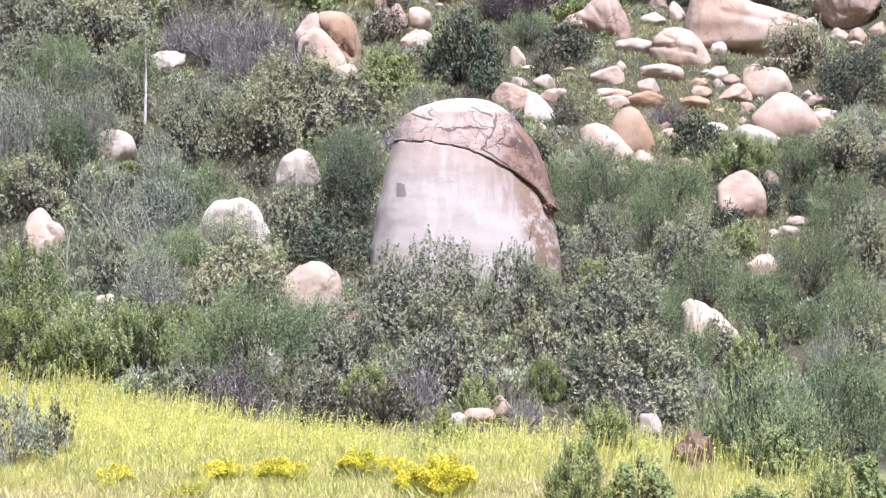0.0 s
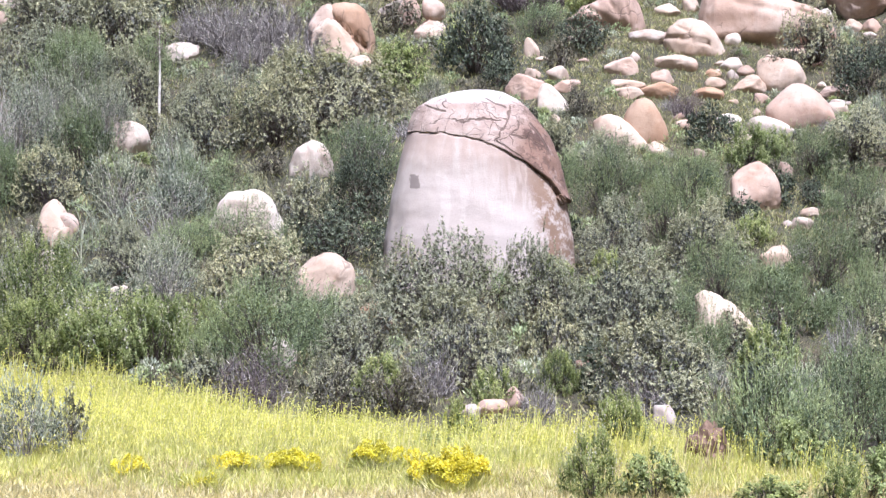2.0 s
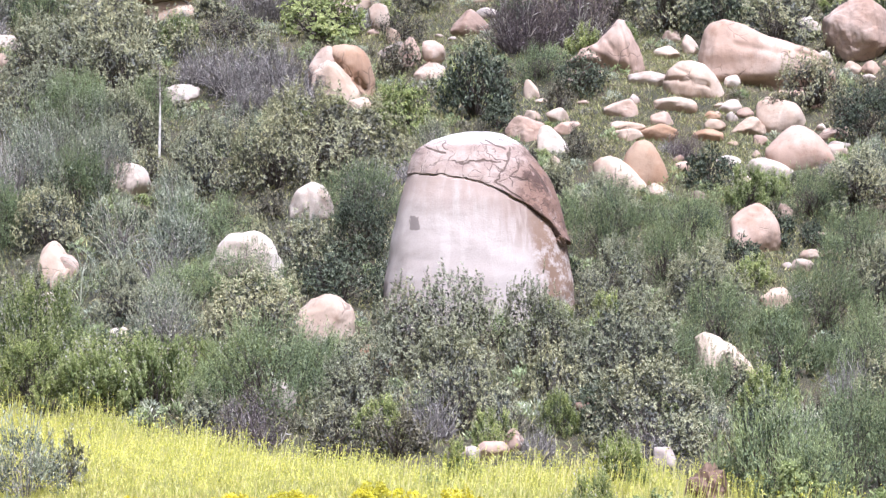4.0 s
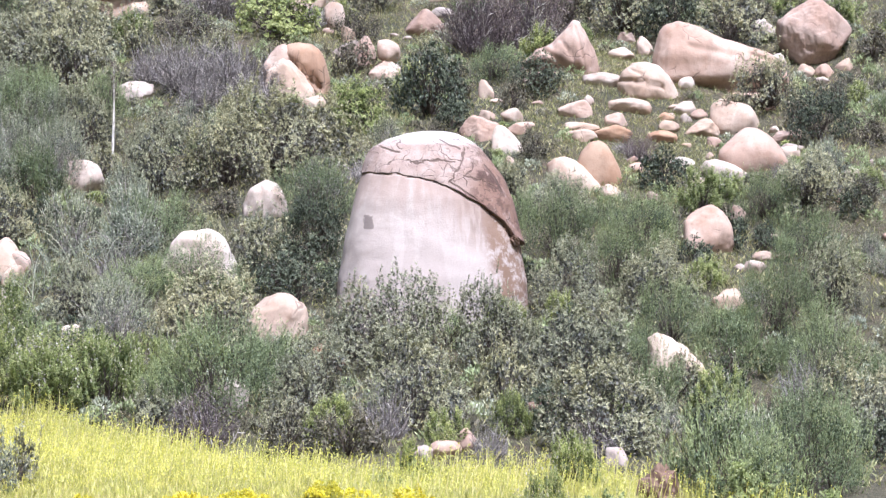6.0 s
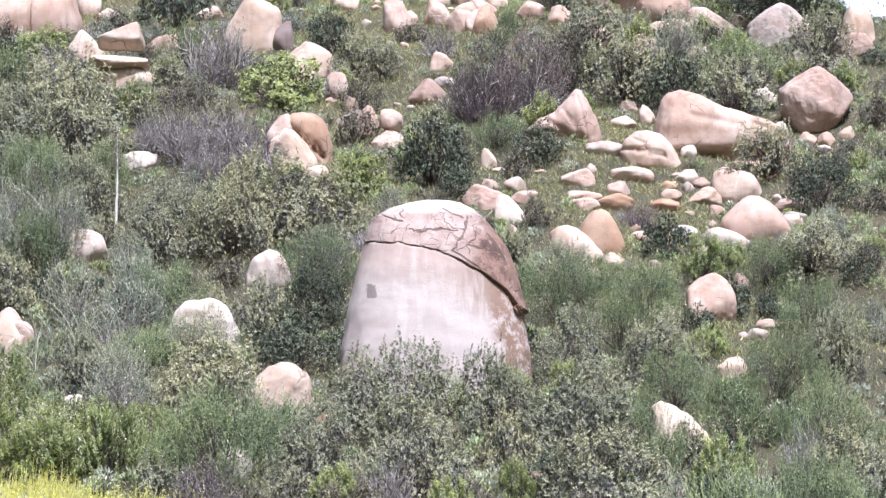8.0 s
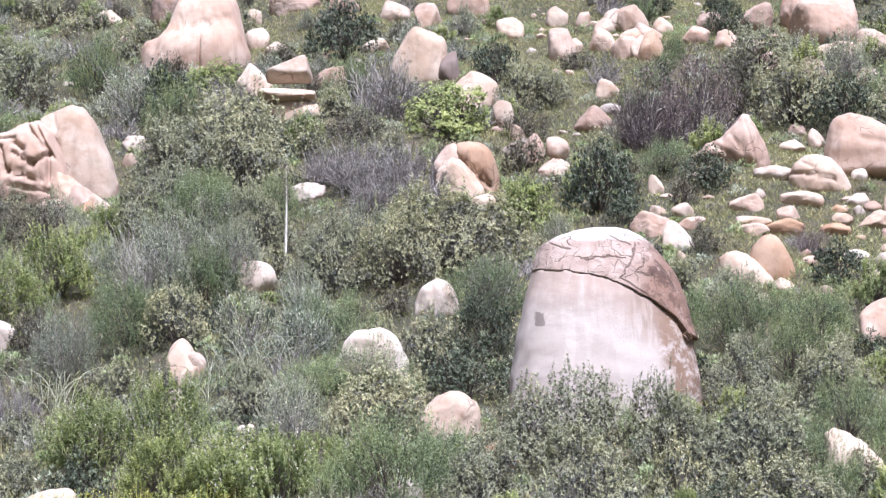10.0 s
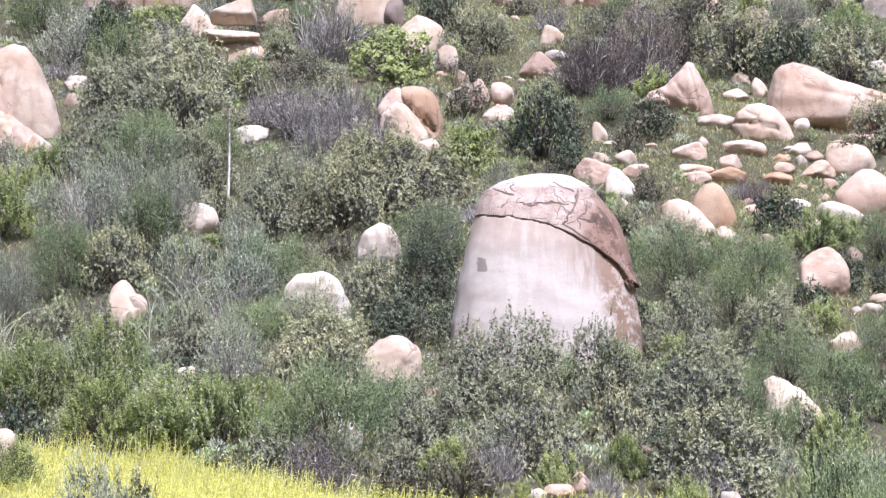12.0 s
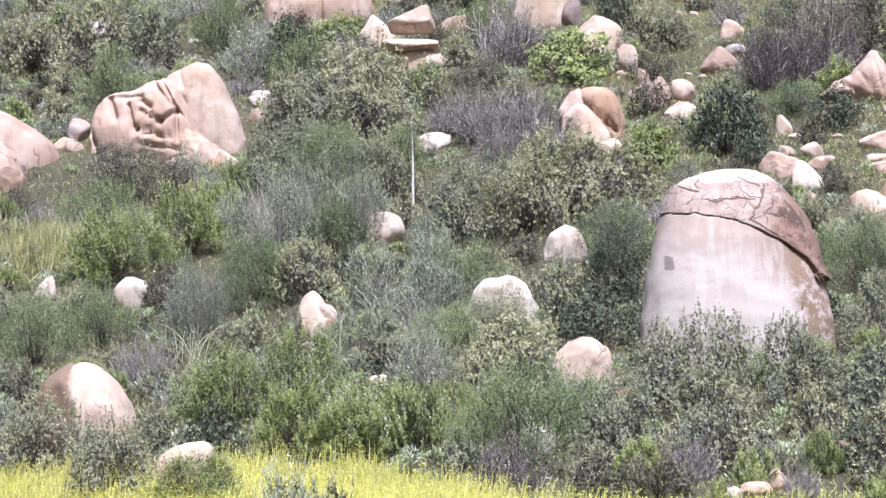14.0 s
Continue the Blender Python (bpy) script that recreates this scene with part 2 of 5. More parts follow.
gx, gy = spread(-2500, -60, 60, 2500, 0.6, 14), spread(-1500, 20, 140, 4000, 0.6, 14)
gxx, gyy = np.meshgrid(gx, gy)
gzz = ground(gxx, np.clip(gyy, 0, 250))
nx = len(gx)
cells = [(j * nx + i, j * nx + i + 1, (j + 1) * nx + i + 1, (j + 1) * nx + i) for j in range(len(gy) - 1) for i in range(nx - 1)]
tagged(new("ground", mesh_from("ground", np.stack([gxx, gyy, gzz], -1).reshape(-1, 3).tolist(), cells, SOIL, True)),
       "grassy brown earth hillside strewn with boulders", "ground", kind="structure")


def haze():
    """The bright hazy sky that stands over the crest, far behind the hill."""
    m = Nodes("hazy_sky")
    glow = m.node("ShaderNodeEmission")
    height = m.node("ShaderNodeSeparateXYZ")
    m.link(m.geo.outputs["Position"], height.inputs[0])
    m.put(m.mix(m.ramp(height.outputs[2], 300.0, 2400.0), (1.0, 0.97, 0.95), (0.7, 0.8, 0.95)), glow.inputs[0])
    glow.inputs[1].default_value = 0.72
    m.link(glow.outputs[0], m.out.inputs[0])
    ring = [(2600 * math.sin(a), 2600 * math.cos(a)) for a in np.linspace(-0.8, 0.8, 17)]
    verts = [(x, y, z) for x, y in ring for z in (-200.0, 2400.0)]
    faces = [(2 * i, 2 * i + 2, 2 * i + 3, 2 * i + 1) for i in range(16)]
    tagged(new("backdrop", mesh_from("backdrop", verts, faces, m.mat)), "bright white hazy sky above the crest", "sky", kind="structure")


haze()


# ---------------------------------------------------------------- stones
FOOTPRINTS = []


def part(name, me, parent, label=""):
    ob = new(name, me)
    ob.parent = parent
    return tagged(ob, label)


def fbm(p, seed, octaves=3):
    return noise.fractal(p + Vector((seed * 7.3, seed * 3.1, -seed * 5.7)), 0.9, 2.1, octaves)


def hull_mesh(name, w, d, h, seed, tone, facets=(), crisp=9.0, rough=0.035, detail=4, chips=8):
    """A weathered angular boulder: flat faces, each (nx, ny, nz, reach) or drawn at random, that meet in rounded edges."""
    bm = bmesh.new()
    bmesh.ops.create_icosphere(bm, subdivisions=detail, radius=1.0)
    rng = np.random.default_rng(seed)
    v = unit(np.array([p.co for p in bm.verts]))
    normals, reach = [], []
    if facets:
        normals, reach = [(1, 0, 0), (-1, 0, 0), (0, 1, 0), (0, -1, 0), (0, 0, 1), (0, 0, -1)], [1.0] * 6
    for *n, r in facets:
        normals.append(n)
        reach.append(r)
    else:
        chips += 9
    for k in range(chips):
        z = 1 - 2 * (k + 0.5) / chips
        a = 2.399963 * k + seed
        normals.append(np.array([math.cos(a) * math.sqrt(1 - z * z), math.sin(a) * math.sqrt(1 - z * z), z]) + rng.normal(size=3) * 0.3)
        reach.append(rng.uniform(0.86, 1.2) if facets else rng.uniform(0.74, 1.0))
    lean = np.maximum(v @ unit(np.array(normals, float)).T, 0) / np.array(reach)
    r = np.sum(lean**crisp, axis=1) ** (-1 / crisp)
    dents = np.array([fbm(Vector(p * 1.7), seed) + 0.35 * fbm(Vector(p * 5.5), seed + 3) for p in v])
    if w > 1.0:
        flakes = np.array([noise.cell(Vector(p * 2.6) + Vector((0.3, 0.3, 0.2)) * fbm(Vector(p * 2.0), seed + 5)) for p in v])
        dents = dents + 0.45 * flakes
    co = v * (r * (1 + rough * dents))[:, None]
    lo, hi = co.min(axis=0), co.max(axis=0)
    co = ((co - lo) / (hi - lo) - np.array([0.5, 0.5, 0.0])) * np.array([w, d, h])
    for p, c in zip(bm.verts, co):
        p.co = c
    me = bpy.data.meshes.new(name)
    bm.to_mesh(me)
    bm.free()
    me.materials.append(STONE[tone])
    me.polygons.foreach_set("use_smooth", np.ones(len(me.polygons), bool))
    return me


def ridge_mesh(name, w, d, h, seed, tone, profile, rough=0.05, grooves=(), seat=0.0, sink=0.15, soften=21):
    """A long rock from its skyline: (share of width, share of height) pairs, with grooves and a jutting foot."""
    nx, na = (56, 48) if w < 2 else (84, 72) if w < 4 else (120, 104)
    px, pz = zip(*profile)
    fine = np.interp(np.linspace(-0.1, 1.1, 481), px, pz)
    fine = np.convolve(np.pad(fine, soften // 2, "edge"), np.ones(soften) / soften, "valid")
    verts = []
    for i in range(nx + 1):
        x = 0.5 - 0.5 * math.cos(math.pi * i / nx)
        top = float(np.interp(x, np.linspace(-0.1, 1.1, len(fine)), fine)) * h
        dep = d / 2 * max(0.0, 1 - abs(2 * x - 1) ** 3.2) ** 0.5
        for j in range(na):
            a = 2 * math.pi * j / na
            ca, sa = math.cos(a), math.sin(a)
            ca, sa = math.copysign(abs(ca) ** 0.78, ca), math.copysign(abs(sa) ** 0.78, sa)
            p = Vector(((x - 0.5) * w, dep * ca, -sink * h + (top + sink * h) * (0.5 + 0.5 * sa)))
            out = Vector((0.3 * (2 * x - 1), ca, sa)).normalized()
            q = p * (1.6 / max(w, 0.5))
            p += out * (rough * min(d, h) * fbm(q, seed) + 0.4 * rough * min(d, h) * fbm(q * 3.5, seed + 2)) * min(1, dep * 3)
            if seat and p.y < 0:
                p.y -= 0.16 * d * (1 / (1 + math.exp((p.z / h - seat) * 22))) * dep / d * 2
            if p.y < 0:
                for x0, z0, x1, z1, wide, deep in grooves:
                    ax, az, bx, bz = (x0 - 0.5) * w, z0 * h, (x1 - 0.5) * w, z1 * h
                    t = max(0, min(1, ((p.x - ax) * (bx - ax) + (p.z - az) * (bz - az)) / max(1e-6, (bx - ax) ** 2 + (bz - az) ** 2)))
                    far = math.hypot(p.x - ax - t * (bx - ax), p.z - az - t * (bz - az))
                    p.y += deep * math.exp(-(far / wide) ** 2)
            verts.append(tuple(p))
    faces = [(i * na + j, i * na + (j + 1) % na, (i + 1) * na + (j + 1) % na, (i + 1) * na + j) for i in range(nx) for j in range(na)]
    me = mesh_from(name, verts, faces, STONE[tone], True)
    bm = bmesh.new()
    bm.from_mesh(me)
    bmesh.ops.remove_doubles(bm, verts=bm.verts, dist=0.002)
    bmesh.ops.recalc_face_normals(bm, faces=bm.faces)
    bm.to_mesh(me)
    bm.free()
    return me


TONE_WORDS = {"white": "pale whitish granite", "pink": "pinkish tan granite", "tan": "light tan granite", "orange": "rusty orange granite", "grey": "weathered grey granite", "flank": "brown-stained tan granite", "dark": "dark brown granite"}


def rock(x, y, w, h, tone="pink", seed=1, d=0.0, lean=0.0, turn=0.0, lift=0.0, label="", name="boulder", sink=0.26, of=None, **shape):
    """A boulder that stands in the slope, w wide and h high above the ground at its front."""
    d = d or 0.8 * w
    full = h * (1 + sink)
    size = "large rounded" if w > 2.4 else "rounded" if w > 1.1 else "small rounded"
    name = name if w > 0.9 or name != "boulder" else "stone"
    if "profile" in shape:
        me = ridge_mesh(name, w, d, h, seed, tone, sink=sink, **shape)
    else:
        shape["crisp"] = shape.get("crisp", 7.0 + (seed * 7 % 10) * 0.9)
        me = hull_mesh(name, w, d, full, seed, tone, detail=6 if w > 2.6 else 5 if w > 1.2 else 4 if w > 0.5 else 3, **shape)
    ob = new(name, me)
    yc = y + d * 0.42
    ob.matrix_world = pose(x, yc, float(ground(x, y)) - (0 if "profile" in shape else h * sink) + lift, 0, lean, turn)
    FOOTPRINTS.append((x, y, w, d))
    if of:
        ob.parent, ob.matrix_parent_inverse = of, of.matrix_world.inverted()
        return tagged(ob, label)
    return tagged(ob, label or f"{size} {TONE_WORDS[tone]} {name} on the brushy slope", "rock", "granite boulders")


# ---------------------------------------------------------------- plants
def unit(a):
    return a / np.maximum(np.linalg.norm(a, axis=-1, keepdims=True), 1e-9)


def leaves_on(rng, spots, normals, length, width, name, material, droop=0.0):
    """Diamond-shaped leaves at the spots, facing roughly along the normals."""
    n = len(spots)
    along = unit(rng.normal(size=(n, 3)) + np.array([0, 0, 0.35 - droop]))
    face = unit(normals * 1.2 + np.array([0, 0, 0.65]) + 0.6 * rng.normal(size=(n, 3)))
    side = unit(np.cross(face, along))
    L = (length * rng.uniform(0.6, 1.3, n))[:, None]
    W = (width * rng.uniform(0.6, 1.3, n))[:, None]
    fold = face * W * 0.25
    return quads(name, np.stack([spots, spots + along * L * 0.5 + side * W * 0.5 + fold, spots + along * L, spots + along * L * 0.5 - side * W * 0.5 + fold], 1), material)


def needles_on(rng, spots, ways, length, width, name, material):
    """Thin blades that rise from the spots along their ways."""
    n = len(spots)
    along = unit(ways + 0.28 * rng.normal(size=(n, 3)))
    side = unit(np.cross(along, rng.normal(size=(n, 3))))
    L = (length * rng.uniform(0.5, 1.3, n))[:, None]
    W = (width * rng.uniform(0.6, 1.3, n))[:, None]
    mid = spots + along * L * 0.55
    return quads(name, np.stack([spots - side * W * 0.3, mid - side * W * 0.5, spots + along * L + side * W * 0.1, mid + side * W * 0.5], 1), material)


def tubes(lines, name, material, sides=3):
    """Bent tapering sticks: a list of (points, thickness at the foot)."""
    verts, faces = [], []
    for pts, r0 in lines:
        m = len(pts)
        for k, p in enumerate(pts):
            ahead = unit(pts[min(k + 1, m - 1)] - pts[max(k - 1, 0)])
            a = unit(np.cross(ahead, [0.3, 0.9, 0.1]))
            b = np.cross(ahead, a)
            r = r0 * (1 - 0.8 * k / (m - 1))
            base = len(verts)
            for s in range(sides):
                t = 2 * math.pi * s / sides
                verts.append((p + r * (math.cos(t) * a + math.sin(t) * b)).tolist())
            if k:
                for s in range(sides):
                    faces.append((base - sides + s, base - sides + (s + 1) % sides, base + (s + 1) % sides, base + s))
    return mesh_from(name, verts, faces, material, True)


def billows(rng, lumps, lo=0.2, hi=0.34):
    """Centres and sizes of the rounded masses of a crown 1 m in radius and about 1 m high, spread evenly over its dome."""
    k = np.arange(lumps) + 0.5
    up = np.clip(1 - 1.02 * k / lumps + rng.normal(size=lumps) * 0.06, 0.0, 1.0)
    turn = k * 2.399963 + rng.normal(size=lumps) * 0.35
    flat = np.sqrt(np.maximum(0.0, 1 - up**2))
    sizes = rng.uniform(lo, hi, lumps)
    centres = np.stack([np.cos(turn) * flat, np.sin(turn) * flat, up], -1) * (rng.uniform(0.8, 1.08, lumps) - sizes)[:, None]
    centres[:, 2] += 0.08
    return centres, sizes


def crown_dome(rng, n, lumps, shell=0.35, gather=1, spread_=0.0, form=None):
    """Spots on the masses of a crown and their outward ways; gather: leaves to a tuft."""
    centres, sizes = form or billows(rng, lumps)
    m = max(1, n // gather)
    which = rng.choice(len(sizes), m, p=sizes**2 / np.sum(sizes**2))
    way = unit(rng.normal(size=(m, 3)) + unit(centres[which]) * 0.8 + np.array([0, 0, 0.35]))
    depth = 1 - shell * rng.random(m) ** 1.6
    ragged = 1 + 0.3 * np.abs(rng.normal(size=m)) * (rng.random(m) < 0.2)
    spots = centres[which] + way * (sizes[which] * depth * ragged)[:, None]
    spots, way = np.repeat(spots, gather, axis=0), np.repeat(way, gather, axis=0)
    spots = spots + rng.normal(size=spots.shape) * spread_
    keep = spots[:, 2] > 0.02 + 0.1 * rng.random(len(spots))
    spots, way = spots[keep], way[keep]
    return spots, unit(way + 0.4 * unit(spots))


def rosettes(rng, spots, ways, leaves, length, width, name, material, lift=0.7):
    """Whorls of leaves round the tips of the shoots."""
    n = len(spots)
    a = unit(np.cross(ways, rng.normal(size=(n, 3))))
    b = np.cross(ways, a)
    turn = 2 * math.pi * (np.arange(leaves)[None, :] + rng.random((n, 1))) / leaves + rng.normal(size=(n, leaves)) * 0.25
    out = a[:, None] * np.cos(turn)[..., None] + b[:, None] * np.sin(turn)[..., None]
    along = unit(out + ways[:, None] * (lift + 0.35 * rng.normal(size=(n, leaves, 1)))).reshape(-1, 3)
    face = unit(np.repeat(ways, leaves, axis=0) * 1.3 - out.reshape(-1, 3) * 0.4 + np.array([0, -0.1, 0.5]) + 0.25 * rng.normal(size=along.shape))
    side = unit(np.cross(face, along))
    foot = np.repeat(spots, leaves, axis=0) - np.repeat(ways, leaves, axis=0) * (rng.random((n * leaves, 1)) * length * 0.9)
    L = length * rng.uniform(0.65, 1.25, (n * leaves, 1))
    W = width * rng.uniform(0.7, 1.25, (n * leaves, 1))
    mid, fold = foot + along * L * 0.55, face * W * 0.18
    return quads(name, np.stack([foot, mid + side * W * 0.5 + fold, foot + along * L, mid - side * W * 0.5 + fold], 1), material)


def plumes(rng, n, lumps, length, per=14, rise=0.8, form=None, depth=0.3, jitter=0.45):
    """Feathery sprays: feet and ways of the needles along each spray."""
    s, w = crown_dome(rng, n // per, lumps, depth, form=form)
    way = unit(w * 0.6 + np.array([0, 0, rise]) + 0.2 * rng.normal(size=s.shape))
    t = np.tile(np.linspace(-0.55, 0.45, per), len(s))[:, None]
    size = np.repeat(rng.uniform(0.6, 1.35, len(s)), per)[:, None]
    feet = np.repeat(s, per, axis=0) + np.repeat(way, per, axis=0) * t * length * size
    return feet, unit(np.repeat(way, per, axis=0) + jitter * rng.normal(size=feet.shape))


def stems(rng, count, reach, rise, r0, bends=3, wild=0.16):
    lines = []
    for _ in range(count):
        a = rng.uniform(0, 2 * math.pi)
        out = rng.uniform(0.2, 1.0) * reach
        end = np.array([math.cos(a) * out, math.sin(a) * out, rise * rng.uniform(0.6, 1.0) * math.sqrt(max(0.1, 1 - 0.55 * (out / max(reach, 0.01)) ** 2))])
        start = np.array([math.cos(a), math.sin(a), 0]) * 0.12 * rng.random()
        pts = [start + (end - start) * np.array([t, t, t**0.8]) + (t > 0) * rng.normal(size=3) * wild * 0.35 for t in np.linspace(0, 1, bends + 1)]
        lines.append((np.array(pts), r0 * rng.uniform(0.5, 1.2)))
        if rng.random() < 0.8:
            mid = np.array(pts[bends // 2])
            tip = mid + rng.normal(size=3) * 0.25 * reach + np.array([0, 0, 0.3 * rise])
            lines.append((np.array([mid, (mid + tip) / 2 + rng.normal(size=3) * 0.05, tip]), r0 * 0.45))
    return lines


def tangle(rng, count, r0):
    """A dome of crooked crossing twigs that fork two or three times, (points, radius)."""
    lines = []
    for _ in range(count):
        a, q = rng.uniform(0, 2 * math.pi), math.sqrt(rng.random())
        start = np.array([math.cos(a) * q * 0.6, math.sin(a) * q * 0.6, 0.0])
        way = unit(np.array([math.cos(a) * q * 0.7, math.sin(a) * q * 0.7, 1.0]) + rng.normal(size=3) * 0.38)
        length = (1.0 - 0.4 * q * q) * rng.uniform(0.55, 1.0)
        pts = [start]
        for step in range(4):
            way = unit(way + rng.normal(size=3) * 0.3)
            pts.append(pts[-1] + way * length / 4)
        lines.append((np.array(pts), r0 * rng.uniform(0.6, 1.25)))
        for fork in range(3):
            foot = pts[1 + fork]
            tip = foot + unit(way + rng.normal(size=3) * 0.7 + np.array([0, 0, 0.2])) * length * rng.uniform(0.25, 0.5)
            lines.append((np.array([foot, (foot + tip) / 2 + rng.normal(size=3) * 0.035, tip]), r0 * 0.5))
    return lines


def build_shrub(kind, seed, wide, far=False):
    """One shrub in units of half its width, with its woody base, inner leaves, crown and blossom as parts; leaves keep their true size."""
    rng = np.random.default_rng(seed)
    name, label, wood = KINDS[kind]
    top = new(name)
    top.empty_display_size = 0.2
    tagged(top, label, "shrub", label.split(" with ")[0] + "s")
    u = 2.0 / wide
    big, tiny = wide > 2, wide < 1
    k = 1.0 if big else 0.1 if tiny else 0.34
    lumps = 26 if big else 7 if tiny else 14
    form = billows(rng, lumps) if not tiny else billows(rng, lumps, 0.3, 0.45)
    if far:
        k, u = k * 0.5, u * 1.4
    if kind in ("twig", "purple"):
        n = int((230 if big else 80) * (0.7 if far else 1))
        part("twig_crown", tubes(tangle(rng, n, 0.017 * u), "twig_crown", WOOD[wood]), top)
        part("deadwood", tubes(tangle(rng, n // 5, 0.017 * u), "deadwood", WOOD["pale"]), top, "bleached bare branches")
        s, w = crown_dome(rng, int((900 if kind == "twig" else 5200) * k), lumps, 0.8, form=form)
        part("foliage", leaves_on(rng, s, w, 0.05 * u, 0.022 * u, "foliage", LEAF["twig" if kind == "twig" else "purple"]), top)
        return top
    part("woody_base", tubes(stems(rng, 46 if big else 6 if tiny else 18, 0.85, 0.85, 0.017 * u), "woody_base", WOOD[wood]), top)
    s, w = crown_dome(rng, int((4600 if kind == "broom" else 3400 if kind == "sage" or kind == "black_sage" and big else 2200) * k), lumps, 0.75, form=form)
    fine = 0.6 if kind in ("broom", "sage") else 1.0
    # inner leaves carry the crown's shade in their darker colour
    part("inner_foliage", leaves_on(rng, s * np.array([0.9, 0.9, 0.86]), w, 0.085 * u * fine, 0.045 * u * fine, "inner_foliage", LEAF["shade_" + kind]), top, "darker inner leaves, the crown's shade put in their colour")
    if kind == "sumac":
        s, w = crown_dome(rng, int(1250 * k), lumps, 0.3, form=form)
        lift = s[:, 2] > 0.45
        shoots = s[lift][: int(60 * k) + 3]
        t = np.linspace(0.0, 1.0, 5)
        climb = (shoots[:, None] + t[None, :, None] * (np.array([0, 0, 0.26]) * u + rng.normal(size=(len(shoots), 1, 3)) * 0.05 * u)).reshape(-1, 3)
        s, w = np.concatenate([s, climb]), np.concatenate([w, np.tile([0.0, 0.0, 1.0], (len(climb), 1)) + rng.normal(size=climb.shape) * 0.25])
        me = rosettes(rng, s, unit(w + np.array([0, 0, 0.45])), 7, 0.056 * u, 0.025 * u, "crown", LEAF["sumac"])
    elif kind == "dark":
        s, w = crown_dome(rng, int(620 * k), lumps, 0.3, form=form)
        me = rosettes(rng, s, w, 8, 0.062 * u, 0.036 * u, "crown", LEAF["dark"])
    elif kind == "brush":
        s, w = plumes(rng, int(4600 * k), lumps, 0.2 * u, 9, 0.7, form)
        me = leaves_on(rng, s, w, 0.05 * u, 0.026 * u, "crown", LEAF["brush"])
    elif kind == "lime":
        s, w = crown_dome(rng, int(850 * k), lumps, 0.45, form=form)
        me = rosettes(rng, s, unit(w + np.array([0, -0.2, 0.6])), 7, 0.07 * u, 0.045 * u, "crown", LEAF["lime"], 0.35)
    elif kind == "broom":
        s, w = plumes(rng, int(13000 * k), lumps, 0.32 * u, 22, 0.9, form)
        me = needles_on(rng, s, w, 0.052 * u, 0.011 * u, "crown", LEAF["broom"])
    elif kind == "sage":
        s, w = plumes(rng, int(6500 * k), lumps, 0.26 * u, 14, 0.8, form)
        me = needles_on(rng, s, w, 0.07 * u, 0.017 * u, "crown", LEAF["sage"])
    else:
        s, w = plumes(rng, int((1500 if big else 3000) * k), lumps, (0.26 if big else 0.15) * u, 5, 1.0, form, 0.3 if big else 0.15, 0.2)
        me = rosettes(rng, s, unit(w + np.array([0, -0.2, 0.7])), 7, 0.058 * u, 0.017 * u, "crown", LEAF["black_sage"], 0.5)
    part("crown", me, top)
    if kind == "sage":
        part("twig_crown", tubes(stems(rng, 46 if big else 16, 0.95, 1.12, 0.012 * u, 4, 0.16), "twig_crown", WOOD["pale"]), top, "bleached bare twigs")
    if kind == "black_sage" and not tiny:
        s, w = crown_dome(rng, 110 if big else 45, lumps, 0.05, form=form)
        foot = s[s[:, 2] > 0.3]
        bits = np.repeat(foot, 8, axis=0)
        bits[:, 2] += np.tile(np.linspace(0.0, 0.24 * u, 8), len(foot))
        bits[:, :2] += rng.normal(size=(len(bits), 2)) * 0.012 * u
        part("blossom", leaves_on(rng, bits, rng.normal(size=bits.shape), 0.035 * u, 0.03 * u, "blossom", LEAF["cream"]), top, "pale upright flower spikes")
    return top


KINDS = {
    "sumac": ("sumac_bush", "grey-green sumac bush with pale leaf tips", "brown"),
    "broom": ("broom_bush", "feathery green broom bush with upright sprays", "brown"),
    "dark": ("oak_bush", "dense dark green scrub oak bush", "brown"),
    "sage": ("sage_bush", "silvery grey sage bush with bleached twigs", "grey"),
    "black_sage": ("black_sage_bush", "bright green sage bush with flower spikes", "brown"),
    "lime": ("vine_bush", "lime green leafy vine bush on the slope", "brown"),
    "brush": ("buckwheat_bush", "olive brown buckwheat bush with fine dry leaves", "brown"),
    "twig": ("twig_bush", "bare grey twiggy bush with few leaves", "grey"),
    "purple": ("dry_bush", "dark purple-brown dry bush with thin twigs", "purple"),
}
STOCK, TURNS, SHRUBS = {}, random.Random(5), []


def bush(kind, x, y, w, h, d=0.0):
    """A shrub w wide and h high at the place x, y; three sorts of each kind, small and large, serve them all."""
    big, far, tiny = w > 2.3, y > 72, w < 1.0
    key = (kind, big, far, tiny, TURNS.randrange(3))
    d = d or 0.85 * w
    turn = TURNS.uniform(0, 360) if 0.75 < d / w < 1.3 else TURNS.choice((0, 180)) + TURNS.uniform(-14, 14)
    foot = y + 0.3 * d
    rise = math.degrees(math.atan((float(ground(x, foot + 0.4 * d)) - float(ground(x, foot - 0.4 * d))) / (0.8 * d)))
    m = pose(x, foot, float(ground(x, foot)) - 0.05, 0.9 * rise) @ pose(0, 0, 0, 0, 0, turn) @ Matrix.Diagonal((w / 1.95, d / 1.95, h / 0.98, 1))
    SHRUBS.append((x, foot, w))
    if key not in STOCK:
        STOCK[key] = build_shrub(kind, 17 * len(STOCK) + 3, 3.0 if big else 0.9 if tiny else 1.6, far)
        STOCK[key].matrix_basis = m
        return STOCK[key]
    first = STOCK[key]
    return copy_thing(first, m @ Matrix.Diagonal([1 / v for v in first.matrix_basis.to_scale()] + [1]))


